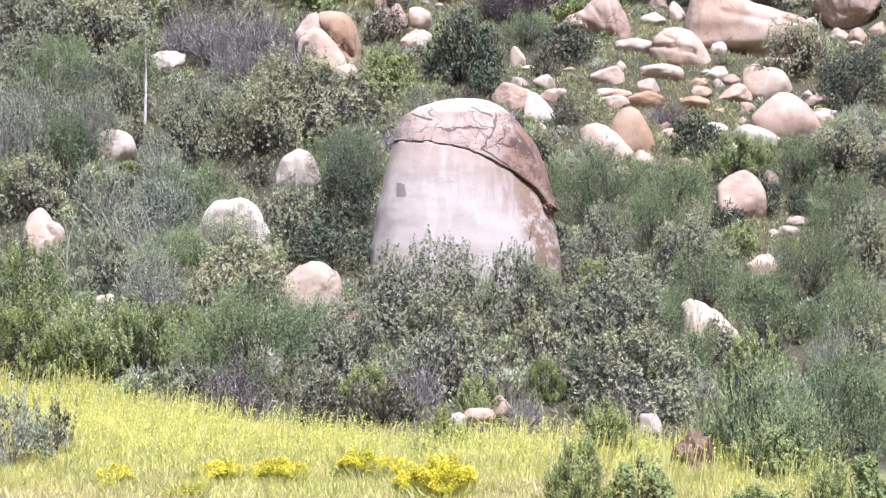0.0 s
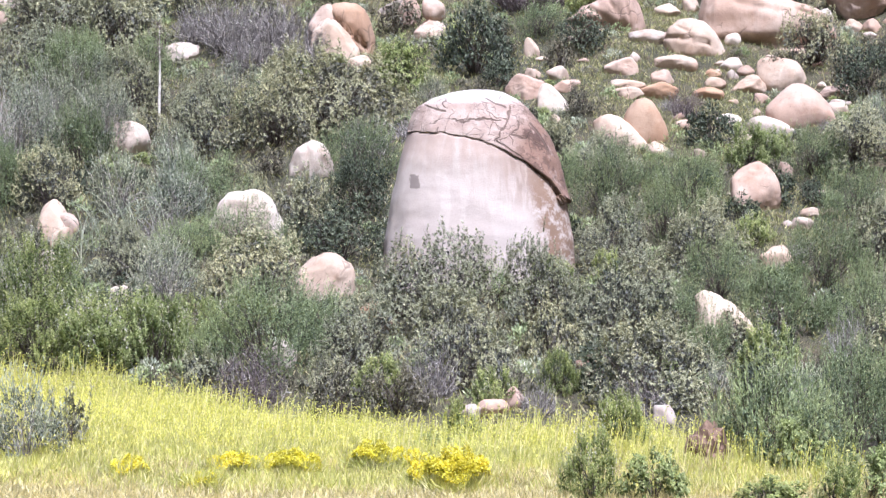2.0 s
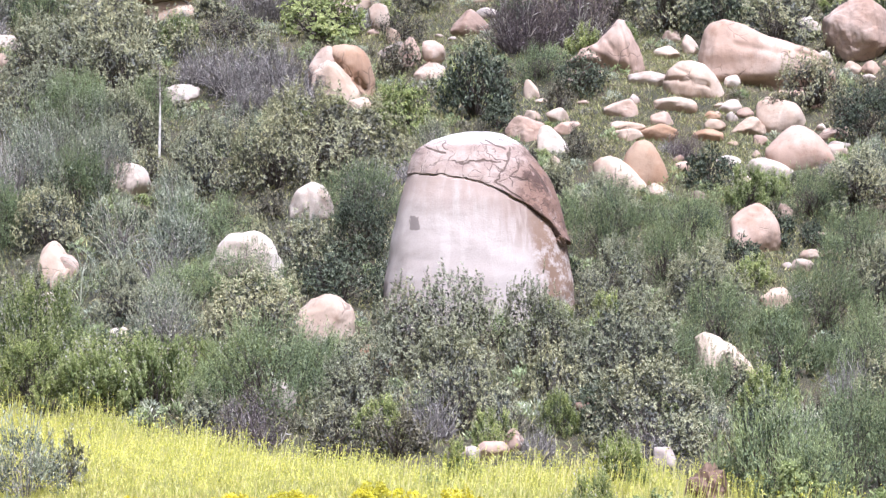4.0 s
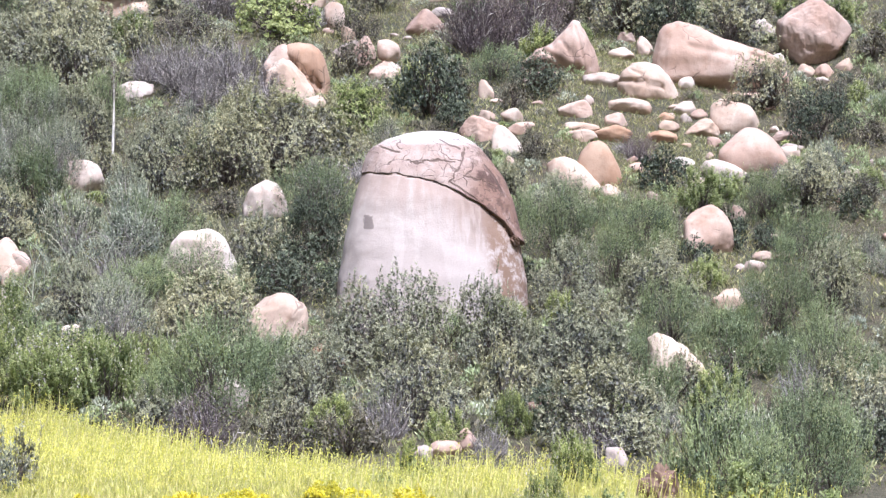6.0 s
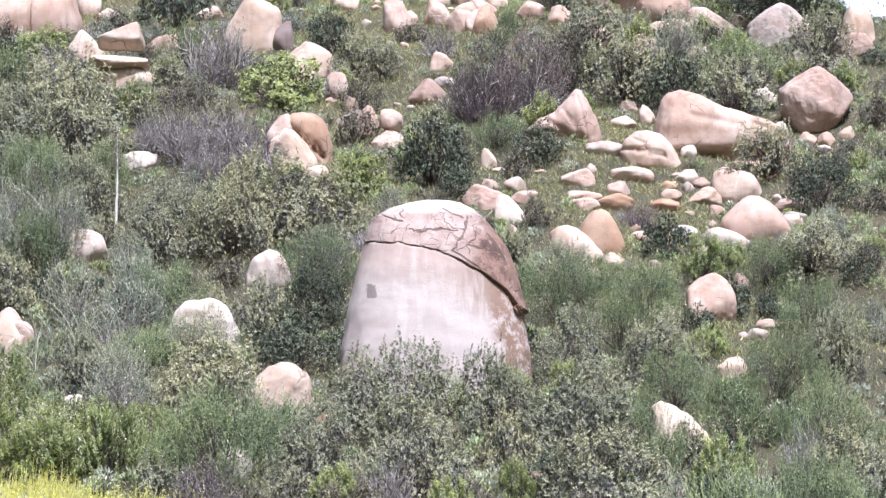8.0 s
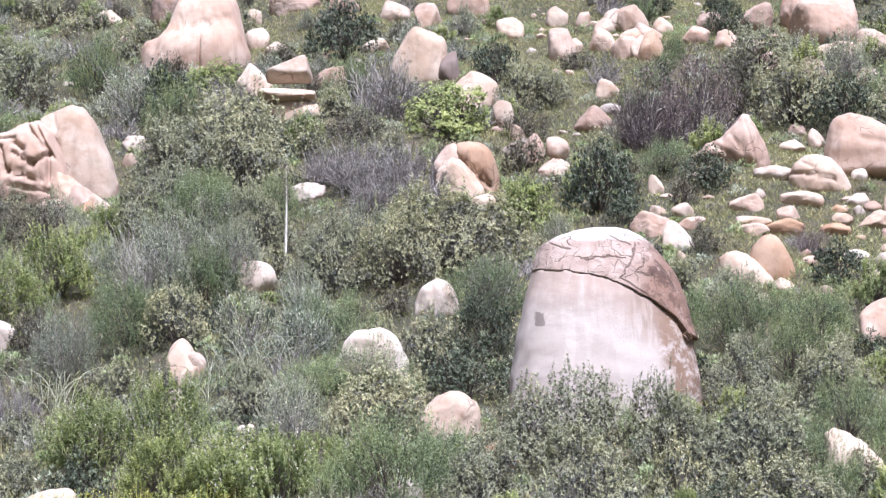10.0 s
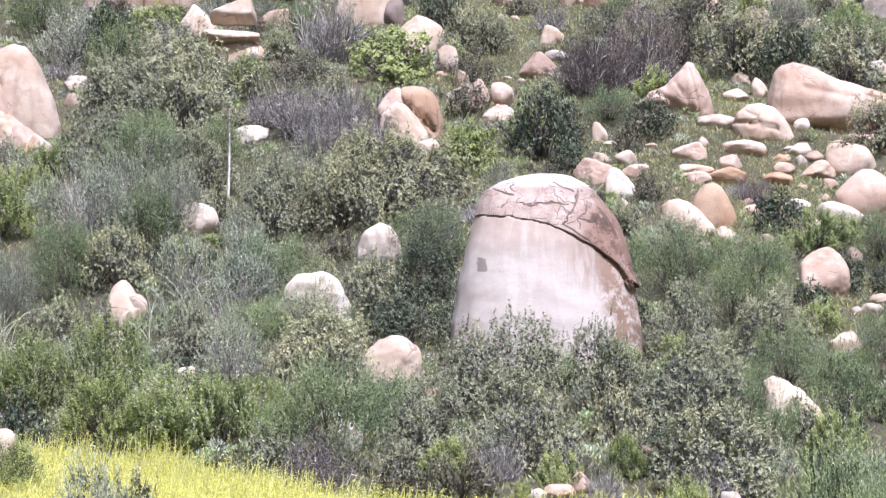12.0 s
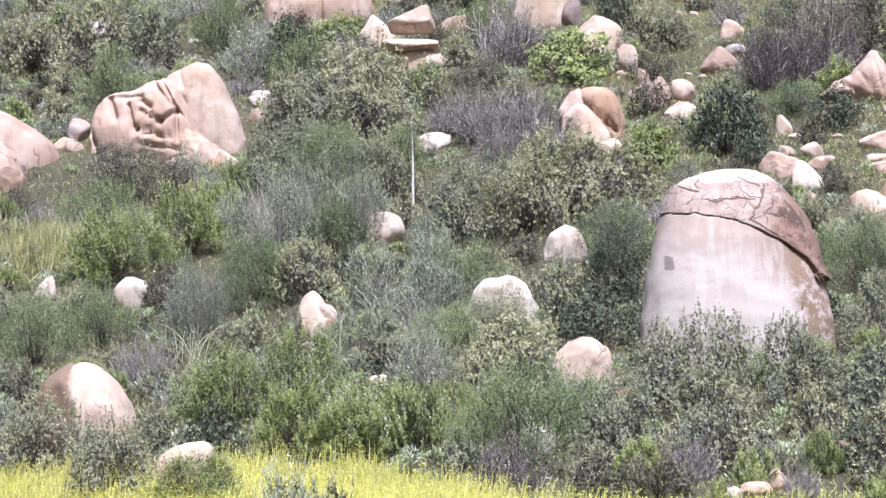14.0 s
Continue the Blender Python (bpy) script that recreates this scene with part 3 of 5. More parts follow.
# ---------------------------------------------------------------- boulders
MONOLITH = (0.60, 55.45, 0.01504)
rock(-10.50, 66.20, 1.35, 1.12, "white", 11, crisp=7, rough=0.04)
rock(-10.04, 75.30, 1.3, 0.82, "white", 12, facets=[(-0.3, -0.2, 0.93, 0.85), (0.3, -0.8, 0.5, 0.8)], crisp=15, rough=0.08, chips=6)
rock(-11.5, 59.2, 0.95, 1.15, "tan", 13, facets=[(0.75, -0.25, 0.62, 0.45), (-0.6, -0.3, 0.7, 0.8), (0.1, -0.95, 0.2, 0.8)], crisp=10, rough=0.04, chips=4, label="pale sloping block of granite in the brush")
rock(-11.12, 59.35, 0.6, 0.6, "pink", 14, facets=[(0.5, -0.3, 0.8, 0.75)], crisp=9, chips=4)
rock(-11.2, 58.7, 0.6, 0.55, "tan", 15, facets=[(-0.4, -0.3, 0.85, 0.8)], crisp=10, chips=4)
rock(-1.05, 79.05, 1.3, 0.98, "pink", 96, facets=[(-0.7, -0.2, 0.68, 0.62), (0.2, -0.9, 0.35, 0.8), (0.1, -0.1, 0.98, 0.9)], crisp=18, rough=0.09, chips=4, label="weathered pink granite block that carries a round boulder")
rock(-0.89, 79.15, 0.92, 0.84, "pink", 97, facets=[(0.5, -0.2, 0.84, 0.95), (0.0, -1.0, 0.1, 0.9)], crisp=11, rough=0.05, chips=5, lift=0.8, sink=0.04, label="round tan granite boulder balanced on a block")
rock(-1.86, 80.6, 0.95, 1.27, "pink", 98, facets=[(-0.6, -0.3, 0.74, 0.72), (0.7, -0.5, 0.5, 0.8), (0.2, -0.9, -0.3, 0.75)], crisp=13, rough=0.06, chips=5)
rock(-2.6, 81.6, 1.1, 0.72, "grey", 105, facets=[(-0.5, -0.2, 0.85, 0.5), (0.3, -0.9, -0.3, 0.7)], crisp=14, rough=0.05, chips=3)
rock(-2.55, 83.2, 0.6, 0.75, "tan", 106, crisp=9)
rock(-2.22, 53.25, 0.61, 0.67, "orange", 16)
rock(-1.84, 52.60, 0.47, 0.42, "pink", 17)
rock(-8.59, 53.55, 0.74, 0.70, "white", 18)
rock(-11.2, 56.9, 0.5, 0.8, "white", 19, crisp=13, rough=0.06)
rock(-4.02, 48.20, 0.65, 0.67, "white", 20)
rock(8.85, 57.15, 0.91, 0.68, "tan", 26)
rock(13.13, 71.05, 0.85, 0.42, "grey", 50)
rock(-3.55, 75.00, 0.94, 0.54, "tan", 52)
rock(0.72, 42.75, 0.75, 0.4, "pink", 53, rough=0.07, crisp=15, label="low flat pinkish granite stone at the meadow edge")
rock(0.30, 42.75, 0.51, 0.33, "grey", 54)
rock(1.16, 43.45, 0.5, 0.5, "pink", 55, rough=0.07, crisp=15, d=0.5)
rock(4.17, 41.90, 0.5, 0.42, "grey", 56, rough=0.16, crisp=18, facets=[(0.6, -0.4, 0.6, 0.6), (-0.5, -0.7, 0.2, 0.6)], chips=6)
rock(-5.98, 58.45, 2.13, 1.52, "white", 62, profile=[(0, 0.3), (0.08, 0.65), (0.25, 0.93), (0.6, 1), (0.85, 0.9), (0.95, 0.6), (1, 0.25)], soften=61, rough=0.1, d=1.4)
rock(-4.55, 64.75, 1.43, 1.19, "white", 63, profile=[(0, 0.25), (0.08, 0.6), (0.25, 0.93), (0.5, 1), (0.75, 0.93), (0.92, 0.6), (1, 0.25)], soften=61, rough=0.1, d=0.9)
rock(-3.52, 54.9, 1.75, 1.3, "tan", 64, facets=[(-0.6, -0.2, 0.75, 0.75), (0.5, -0.3, 0.8, 0.9), (0.6, -0.75, -0.1, 0.85)], crisp=7, rough=0.04, chips=5, d=1.3)
rock(6.58, 50.60, 1.51, 1.40, "tan", 65, profile=[(0, 0.9), (0.15, 1), (0.4, 0.93), (0.65, 0.76), (0.85, 0.55), (1, 0.3)], rough=0.08, d=1.1)
rock(-11.35, 91.95, 1.60, 1.10, "pink", 66)
rock(-24.51, 103.85, 1.81, 0.92, "tan", 67)
rock(-14.52, 97.70, 1.38, 0.84, "tan", 68)
rock(-17.00, 105.10, 1.04, 0.97, "tan", 69)
rock(-15.87, 99.75, 1.25, 1.18, "tan", 70)
rock(-14.95, 105.95, 2.71, 1.49, "pink", 71)
rock(-5.96, 92.80, 1.06, 1.50, "dark", 72)
rock(-9.82, 97.45, 1.46, 0.87, "tan", 73)
rock(-7.65, 102.20, 1.38, 1.32, "pink", 74)
rock(-5.85, 107.30, 2.32, 1.81, "pink", 75)
rock(-3.45, 100.65, 1.42, 1.19, "tan", 76)
rock(-0.84, 97.25, 1.40, 1.81, "pink", 77)
rock(-0.27, 98.00, 0.85, 0.88, "pink", 78)
rock(0.16, 103.95, 0.78, 0.89, "pink", 79)
rock(1.55, 102.30, 1.75, 1.13, "tan", 80)
rock(2.65, 101.65, 1.58, 1.49, "pink", 81)
rock(3.16, 98.75, 1.63, 1.18, "pink", 82)
rock(2.13, 96.00, 1.41, 1.16, "pink", 83)
rock(3.27, 95.10, 1.22, 1.59, "orange", 84)
rock(5.53, 97.35, 1.31, 0.98, "pink", 85)
rock(8.63, 101.10, 1.82, 1.50, "pink", 86)
rock(7.95, 95.95, 1.29, 0.85, "tan", 87)
rock(14.42, 97.4, 2.75, 1.55, "tan", 88, profile=[(0, 0.85), (0.1, 1), (0.3, 0.97), (0.55, 0.7), (0.8, 0.4), (1, 0.1)], rough=0.03, d=1.5)
rock(12.07, 96.60, 2.03, 0.88, "tan", 89)
rock(15.62, 98.40, 0.71, 0.61, "tan", 90)
rock(12.91, 91.45, 0.68, 0.71, "grey", 91)
rock(0.55, 83.95, 1.64, 1.16, "pink", 92)
rock(1.29, 86.70, 1.17, 0.59, "grey", 93)
rock(1.21, 88.60, 1.19, 0.88, "tan", 94)
rock(-3.22, 85.70, 0.90, 1.26, "tan", 95)
rock(-3.47, 75.25, 0.56, 0.43, "tan", 102)
rock(-17.86, 82.25, 1.36, 0.79, "grey", 103)
rock(-17.83, 80.45, 0.67, 0.62, "tan", 104)
rock(1.09, 97.55, 1.31, 1.28, "pink", 109)
rock(1.93, 102.45, 1.53, 1.22, "tan", 110)
rock(2.84, 95.60, 1.14, 1.24, "pink", 111)
rock(2.39, 97.45, 1.23, 1.14, "tan", 112)
rock(4.04, 100.35, 1.05, 0.96, "tan", 113)
rock(6.85, 96.20, 1.15, 1.06, "pink", 114)
rock(-9.38, 103.40, 1.61, 1.26, "tan", 115)
rock(-12.23, 105.25, 1.58, 1.12, "pink", 116)
rock(-1.21, 104.50, 1.25, 1.16, "tan", 117)
rock(6.46, 101.30, 1.37, 1.20, "pink", 118)
rock(10.51, 93.15, 1.26, 1.03, "tan", 119)
rock(8.56, 93.90, 1.04, 0.95, "pink", 120)
rock(19.70, 91.65, 1.79, 1.12, "pink", 133)
rock(-24.35, 77.80, 1.0, 1.0, "grey", 134, crisp=13, rough=0.06)
rock(-24.6, 76.9, 0.8, 0.5, "pink", 131, crisp=12, rough=0.06)
rock(-24.0, 76.3, 0.7, 0.4, "tan", 132, crisp=12, rough=0.06)
rock(-28.00, 92.75, 1.53, 1.09, "white", 135)
rock(-17.90, 81.85, 1.23, 0.79, "white", 136)
rock(-17.72, 61.90, 1.06, 1.02, "white", 137)
rock(-20.83, 63.05, 0.75, 0.79, "white", 138)
rock(-11.52, 44.15, 1.25, 1.1, "tan", 139, crisp=6, rough=0.02)
# the boulder field east of the monolith
rock(11.29, 68.40, 2.45, 1.57, "pink", 200, crisp=7, lean=11, rough=0.02)
rock(11.66, 73.45, 1.93, 1.32, "tan", 201, crisp=6, rough=0.02)
rock(10.37, 73.40, 1.37, 0.74, "tan", 202, crisp=14, rough=0.055)
rock(10.44, 74.75, 0.65, 0.43, "pink", 203, crisp=14, rough=0.055)
rock(9.99, 75.05, 0.90, 0.60, "white", 204, crisp=12, rough=0.055)
rock(9.93, 74.50, 0.44, 0.39, "grey", 205, crisp=13, rough=0.055)
rock(9.19, 73.50, 0.76, 0.47, "tan", 206, crisp=14, rough=0.055)
rock(8.80, 72.20, 1.12, 0.53, "orange", 207, crisp=14, rough=0.055)
rock(9.23, 74.55, 0.57, 0.37, "orange", 208, crisp=13, rough=0.055)
rock(10.47, 68.05, 1.77, 0.75, "white", 209, profile=[(0, 0.6), (0.1, 0.92), (0.3, 1), (0.5, 0.85), (0.75, 0.55), (0.92, 0.25), (1, 0.05)], rough=0.04)
rock(9.16, 69.65, 0.93, 0.40, "white", 210, crisp=13, rough=0.055)
rock(10.14, 70.20, 0.34, 0.29, "tan", 211, crisp=13, rough=0.055)
rock(13.07, 72.00, 1.25, 0.58, "pink", 212, crisp=18, rough=0.055)
rock(12.94, 70.40, 0.80, 0.51, "tan", 213, crisp=21, rough=0.055)
rock(12.86, 73.10, 0.36, 0.30, "white", 214, crisp=13, rough=0.055)
rock(13.48, 72.50, 0.47, 0.32, "tan", 215, crisp=17, rough=0.055)
rock(7.92, 74.70, 1.62, 0.68, "tan", 216, facets=[(-0.3, -0.2, 0.93, 0.85), (0.5, -0.2, 0.85, 0.9)], crisp=10, chips=4)
rock(5.91, 74.30, 1.25, 0.71, "pink", 217, facets=[(-0.5, -0.2, 0.85, 0.7)], crisp=12, chips=4)
rock(6.46, 75.20, 0.45, 0.45, "white", 218, crisp=18, rough=0.055)
rock(7.30, 73.45, 0.84, 0.62, "pink", 219, crisp=18, rough=0.055)
rock(6.00, 72.35, 1.22, 0.52, "tan", 220, facets=[(0.3, -0.2, 0.93, 0.85)], crisp=10, chips=3)
rock(5.90, 71.30, 1.10, 0.47, "tan", 221, crisp=15, rough=0.055)
rock(6.96, 72.05, 1.60, 0.71, "orange", 222, facets=[(-0.5, -0.1, 0.86, 0.52), (0.6, -0.1, 0.8, 0.7)], crisp=12, chips=3)
rock(6.24, 67.85, 1.55, 1.53, "orange", 223, profile=[(0, 0.5), (0.08, 0.72), (0.28, 0.96), (0.45, 1), (0.62, 0.93), (0.78, 0.7), (0.92, 0.4), (1, 0.15)], rough=0.03)
rock(5.41, 67.60, 1.87, 1.18, "tan", 224, profile=[(0, 0.8), (0.12, 0.95), (0.3, 1), (0.5, 0.88), (0.75, 0.55), (0.92, 0.25), (1, 0.05)], rough=0.04)
rock(6.49, 67.10, 0.86, 0.47, "tan", 225, crisp=13, rough=0.055)
rock(2.39, 70.90, 1.48, 0.95, "pink", 226, facets=[(0.4, -0.2, 0.88, 0.72), (-0.6, -0.7, 0.1, 0.8), (0.5, -0.8, 0.2, 0.75)], crisp=18, rough=0.06, chips=5)
rock(3.28, 69.95, 1.10, 1.05, "white", 227, facets=[(0.65, -0.2, 0.72, 0.5), (-0.5, -0.6, 0.5, 0.7), (0.3, -0.9, 0.1, 0.7)], crisp=18, rough=0.06, chips=5)
rock(2.68, 72.75, 0.63, 0.43, "tan", 228, crisp=13, rough=0.055)
rock(3.53, 72.35, 0.80, 0.59, "tan", 229, crisp=13, rough=0.055)
rock(3.67, 71.35, 0.72, 0.49, "pink", 230, crisp=18, rough=0.055)
rock(3.28, 68.90, 0.37, 0.42, "tan", 231, crisp=17, rough=0.055)
rock(2.78, 76.70, 0.60, 0.76, "tan", 232, facets=[(0.6, -0.2, 0.75, 0.6), (-0.5, -0.8, 0.2, 0.7)], crisp=15, chips=4)
rock(8.82, 76.25, 2.32, 1.46, "tan", 233, profile=[(0, 0.4), (0.08, 0.72), (0.25, 0.95), (0.45, 1), (0.65, 0.93), (0.8, 0.68), (0.92, 0.35), (1, 0.1)], grooves=[(0.02, 0.5, 0.42, 0.42, 0.06, 0.2), (0.42, 0.42, 0.7, 0.3, 0.06, 0.16), (0.2, 0.75, 0.36, 0.6, 0.05, 0.08)], rough=0.06, soften=11, label='layered tan granite boulder with deep ledges')
rock(10.26, 76.90, 0.60, 0.54, "white", 234, crisp=14, rough=0.055)
rock(9.40, 82.85, 0.70, 0.85, "pink", 235, crisp=14, rough=0.055)
rock(8.79, 84.25, 0.78, 0.52, "pink", 236, crisp=13, rough=0.055)
rock(8.24, 80.70, 1.07, 0.61, "tan", 237, crisp=14, rough=0.055)
rock(7.16, 76.90, 1.54, 0.65, "grey", 238, facets=[(-0.3, -0.1, 0.95, 0.8), (0.4, -0.1, 0.9, 0.8)], crisp=9, chips=4)
rock(15.37, 80.20, 0.72, 0.61, "tan", 239, crisp=14, rough=0.055)
rock(16.09, 80.05, 0.76, 0.59, "pink", 240, crisp=13, rough=0.055)
rock(15.84, 79.45, 0.60, 0.33, "white", 241, crisp=14, rough=0.055)
rock(16.91, 80.25, 0.70, 0.56, "tan", 242, crisp=14, rough=0.055)
rock(14.25, 80.60, 0.96, 0.87, "white", 243, crisp=14, rough=0.055)
rock(9.02, 62.35, 1.54, 1.55, "pink", 244, facets=[(-0.45, -0.2, 0.85, 0.85), (0.7, -0.1, 0.7, 0.85), (-0.2, -0.8, 0.55, 0.8), (0.3, -0.7, -0.6, 0.8)], crisp=9, chips=5)
rock(10.29, 64.95, 0.49, 0.62, "pink", 245, crisp=14, rough=0.055)
rock(10.58, 61.90, 0.72, 0.31, "tan", 246, crisp=14, rough=0.055)
rock(10.05, 60.35, 0.72, 0.43, "tan", 247, crisp=14, rough=0.055)
rock(9.62, 60.50, 0.33, 0.23, "grey", 248, crisp=15, rough=0.055)
rock(8.79, 57.30, 0.85, 0.49, "tan", 249, crisp=13, rough=0.055)
# the tall rocks of the upper slope and of the western edge
rock(11.72, 77.20, 5.19, 2.82, "pink", 140, profile=[(0, 0.45), (0.03, 0.8), (0.1, 0.96), (0.2, 1), (0.33, 0.93), (0.5, 0.78), (0.7, 0.71), (0.85, 0.66), (0.94, 0.52), (1, 0.3)], rough=0.07, grooves=[(0.12, 0.06, 0.95, 0.1, 0.24, 0.55), (0.7, 0.52, 0.9, 0.42, 0.1, 0.14), (0.25, 0.62, 0.6, 0.5, 0.12, 0.06)], label='long whale-backed pinkish tan granite boulder with undercut base', name='whaleback_boulder', d=2.4)
rock(15.95, 80.75, 2.9, 3.1, "pink", 141, facets=[(-0.5, -0.1, 0.86, 0.74), (0.62, -0.1, 0.75, 0.8), (-0.55, -0.75, -0.35, 0.74), (0.5, -0.85, 0.08, 0.84), (-0.3, -0.75, 0.6, 0.74), (0.1, -0.6, -0.8, 0.75), (-0.75, 0, -0.66, 0.74), (0.75, 0, -0.66, 0.76)], crisp=17, rough=0.05, chips=3, sink=0.08, label='tall egg-shaped rusty pink granite boulder on the slope', name='egg_boulder', d=2.3)
rock(5.63, 78.20, 3.15, 2.15, "pink", 142, profile=[(0, 0.12), (0.05, 0.3), (0.2, 0.45), (0.42, 0.62), (0.55, 0.82), (0.66, 1), (0.73, 0.97), (0.82, 0.78), (0.93, 0.5), (1, 0.15)], soften=7, rough=0.09, grooves=[(0.3, 0.42, 0.52, 0.18, 0.1, 0.16), (0.68, 0.85, 0.78, 0.2, 0.05, 0.1), (0.5, 0.6, 0.66, 0.25, 0.05, 0.1), (0.1, 0.12, 0.7, 0.05, 0.2, 0.3)], label='jagged pointed pinkish granite boulder with sharp peak', name='pointed_boulder', d=1.9)
rock(-18.41, 96.25, 5.38, 4.25, "pink", 143, profile=[(0, 0.25), (0.03, 0.36), (0.1, 0.4), (0.2, 0.44), (0.27, 0.58), (0.34, 0.8), (0.4, 0.97), (0.5, 1), (0.78, 1), (0.85, 0.85), (0.9, 0.6), (0.95, 0.35), (1, 0.15)], soften=9, rough=0.05, seat=0.42, grooves=[(0.585, 0.0, 0.59, 0.36, 0.055, 0.45), (0.4, 0.62, 0.44, 0.4, 0.05, 0.1), (0.5, 0.48, 0.85, 0.62, 0.06, 0.1)], label='saddle-shaped pale pink granite boulder with upright crack', name='saddle_boulder', d=3.4)
rock(-14.3, 88.9, 1.75, 1.75, "tan", 144, facets=[(0.6, -0.1, 0.8, 0.6), (-0.75, -0.1, 0.65, 0.75), (0.1, -0.95, 0.25, 0.8), (-0.5, -0.5, -0.7, 0.75)], crisp=14, rough=0.03, chips=3, d=1.3)
rock(-7.33, 92.85, 2.6, 2.75, "tan", 145, facets=[(-0.75, -0.2, 0.62, 0.78), (0.3, -0.1, 0.95, 0.9), (-0.35, -0.93, 0.1, 0.85), (0.7, -0.7, 0, 0.95)], crisp=14, rough=0.035, chips=4, d=1.9, label='large blocky tan granite boulder with flat top')
rock(-4.75, 89.0, 2.45, 1.95, "tan", 146, facets=[(-0.7, -0.3, 0.62, 0.62), (0.5, -0.2, 0.85, 0.85), (-0.1, -0.9, 0.4, 0.72), (0.7, -0.7, 0.1, 0.85)], crisp=14, rough=0.04, chips=4, d=1.6)
rock(-21.13, 103.65, 1.96, 2.04, "dark", 147, rough=0.08)
rock(11.85, 99.55, 3.5, 3.1, "pink", 148, crisp=7, rough=0.025, label='big smooth pinkish round granite boulder near the crest')
rock(10.91, 101.95, 1.96, 2.36, "pink", 149, rough=0.06)
rock(-4.5, 75.9, 1.9, 1.62, "tan", 150, facets=[(0.7, -0.2, 0.7, 0.4), (-0.6, -0.3, 0.75, 0.85), (0.1, -0.95, 0.25, 0.8), (-0.5, -0.8, 0.1, 0.8)], crisp=16, rough=0.06, chips=5, d=1.2, label="pale cracked granite block leaning on a rusty one")
rock(-3.95, 76.9, 1.8, 1.95, "orange", 151, profile=[(0, 0.8), (0.12, 0.95), (0.35, 1), (0.6, 0.97), (0.78, 0.88), (0.88, 0.72), (0.95, 0.5), (1, 0.3)], rough=0.03, grooves=[(0.0, 0.75, 0.8, 0.1, 0.09, 0.3)], label="rusty orange split granite boulder with dark overhang", d=1.7)
rock(-5.0, 77.0, 1.15, 1.75, "pink", 152, facets=[(-0.5, -0.2, 0.8, 0.8), (0.1, -0.95, 0.2, 0.85)], crisp=12, rough=0.05, chips=5, d=1.2)
rock(-12.0, 85.45, 2.2, 1.25, "tan", 155, facets=[(-0.5, -0.2, 0.8, 0.95), (0.6, -0.2, 0.8, 0.95)], crisp=7, rough=0.03)
rock(-12.35, 85.20, 2.5, 0.62, "tan", 153, rough=0.03, crisp=10, facets=[(0.1, -0.75, 0.66, 0.7)], chips=4, label='flat tan granite slab balanced on a stone', name='slab', lift=1.15, sink=0.0, d=1.7, lean=2)
rock(-12.3, 85.65, 1.95, 1.3, "tan", 154, facets=[(-0.55, -0.1, 0.83, 0.42), (0.95, 0, 0.2, 0.85), (0, -0.75, -0.66, 0.98), (0.1, -0.9, 0.45, 0.75)], crisp=18, rough=0.03, chips=2, label='wedge-shaped tan granite stone on a balanced slab', lift=1.74, sink=0.0, d=1.3)
outcrop = new("weathered_outcrop")
outcrop.matrix_world = pose(-20.46, 76.30, float(ground(-20.46, 76.30)))
tagged(outcrop, "hollowed weathered granite outcrop with dark eroded cavities", "rock")
SKYLINE = [(0, 0.2), (0.04, 0.5), (0.1, 0.68), (0.2, 0.8), (0.33, 0.86), (0.46, 0.9), (0.56, 0.99), (0.68, 1), (0.8, 0.84), (0.9, 0.55), (1, 0.2)]
FOLDS = [(0.23, 0.7, 0.29, 0.48, 0.12, 0.34), (0.52, 0.68, 0.6, 0.6, 0.11, 0.34), (0.2, 0.74, 0.52, 0.74, 0.06, 0.16), (0.4, 0.64, 0.45, 0.4, 0.07, 0.3), (0.45, 0.4, 0.53, 0.3, 0.07, 0.26),
         (0.52, 0.56, 0.7, 0.42, 0.07, 0.34), (0.7, 0.42, 0.82, 0.55, 0.07, 0.3), (0.46, 0.34, 0.78, 0.22, 0.08, 0.34), (0.82, 0.55, 0.83, 0.18, 0.07, 0.3), (0.58, 0.95, 0.78, 0.62, 0.08, 0.26), (0.68, 0.92, 0.86, 0.5, 0.06, 0.22),
         (0.03, 0.4, 0.12, 0.1, 0.07, 0.28), (0.5, 0.16, 0.9, 0.08, 0.07, 0.24)]
rock(-21.25, 75.7, 4.35, 3.2, "pink", 301, profile=SKYLINE, soften=9, rough=0.1, grooves=FOLDS, name="body", d=2.4, of=outcrop)
rock(-19.4, 76.9, 3.6, 3.62, "tan", 300, profile=[(0, 0.72), (0.2, 0.88), (0.48, 1), (0.62, 0.97), (0.75, 0.8), (0.9, 0.5), (1, 0.15)], rough=0.05, grooves=[(0.13, 0.8, 0.4, 0.55, 0.1, 0.24), (0.3, 0.95, 0.38, 0.7, 0.06, 0.1)], name="slab", label="tall smooth pale slab", d=2.0, of=outcrop)
rock(-19.25, 75.65, 1.25, 1.5, "tan", 305, facets=[(0.6, -0.4, 0.7, 0.6), (-0.5, -0.7, 0.2, 0.8)], crisp=15, rough=0.08, chips=6, name="block", d=1.0, of=outcrop)
rock(-18.5, 75.5, 1.2, 1.05, "pink", 306, facets=[(0.6, -0.4, 0.7, 0.6)], crisp=15, rough=0.08, chips=6, name="block", d=0.9, of=outcrop)
rock(-17.85, 75.3, 0.95, 0.75, "tan", 302, crisp=15, rough=0.07, name="block", d=0.8, of=outcrop)
rock(-18.2, 75.0, 0.9, 0.55, "orange", 303, crisp=14, rough=0.07, name="block", d=0.8, of=outcrop)
rock(-19.5, 75.0, 1.5, 0.6, "tan", 304, crisp=12, rough=0.06, name="block", d=0.8, of=outcrop)
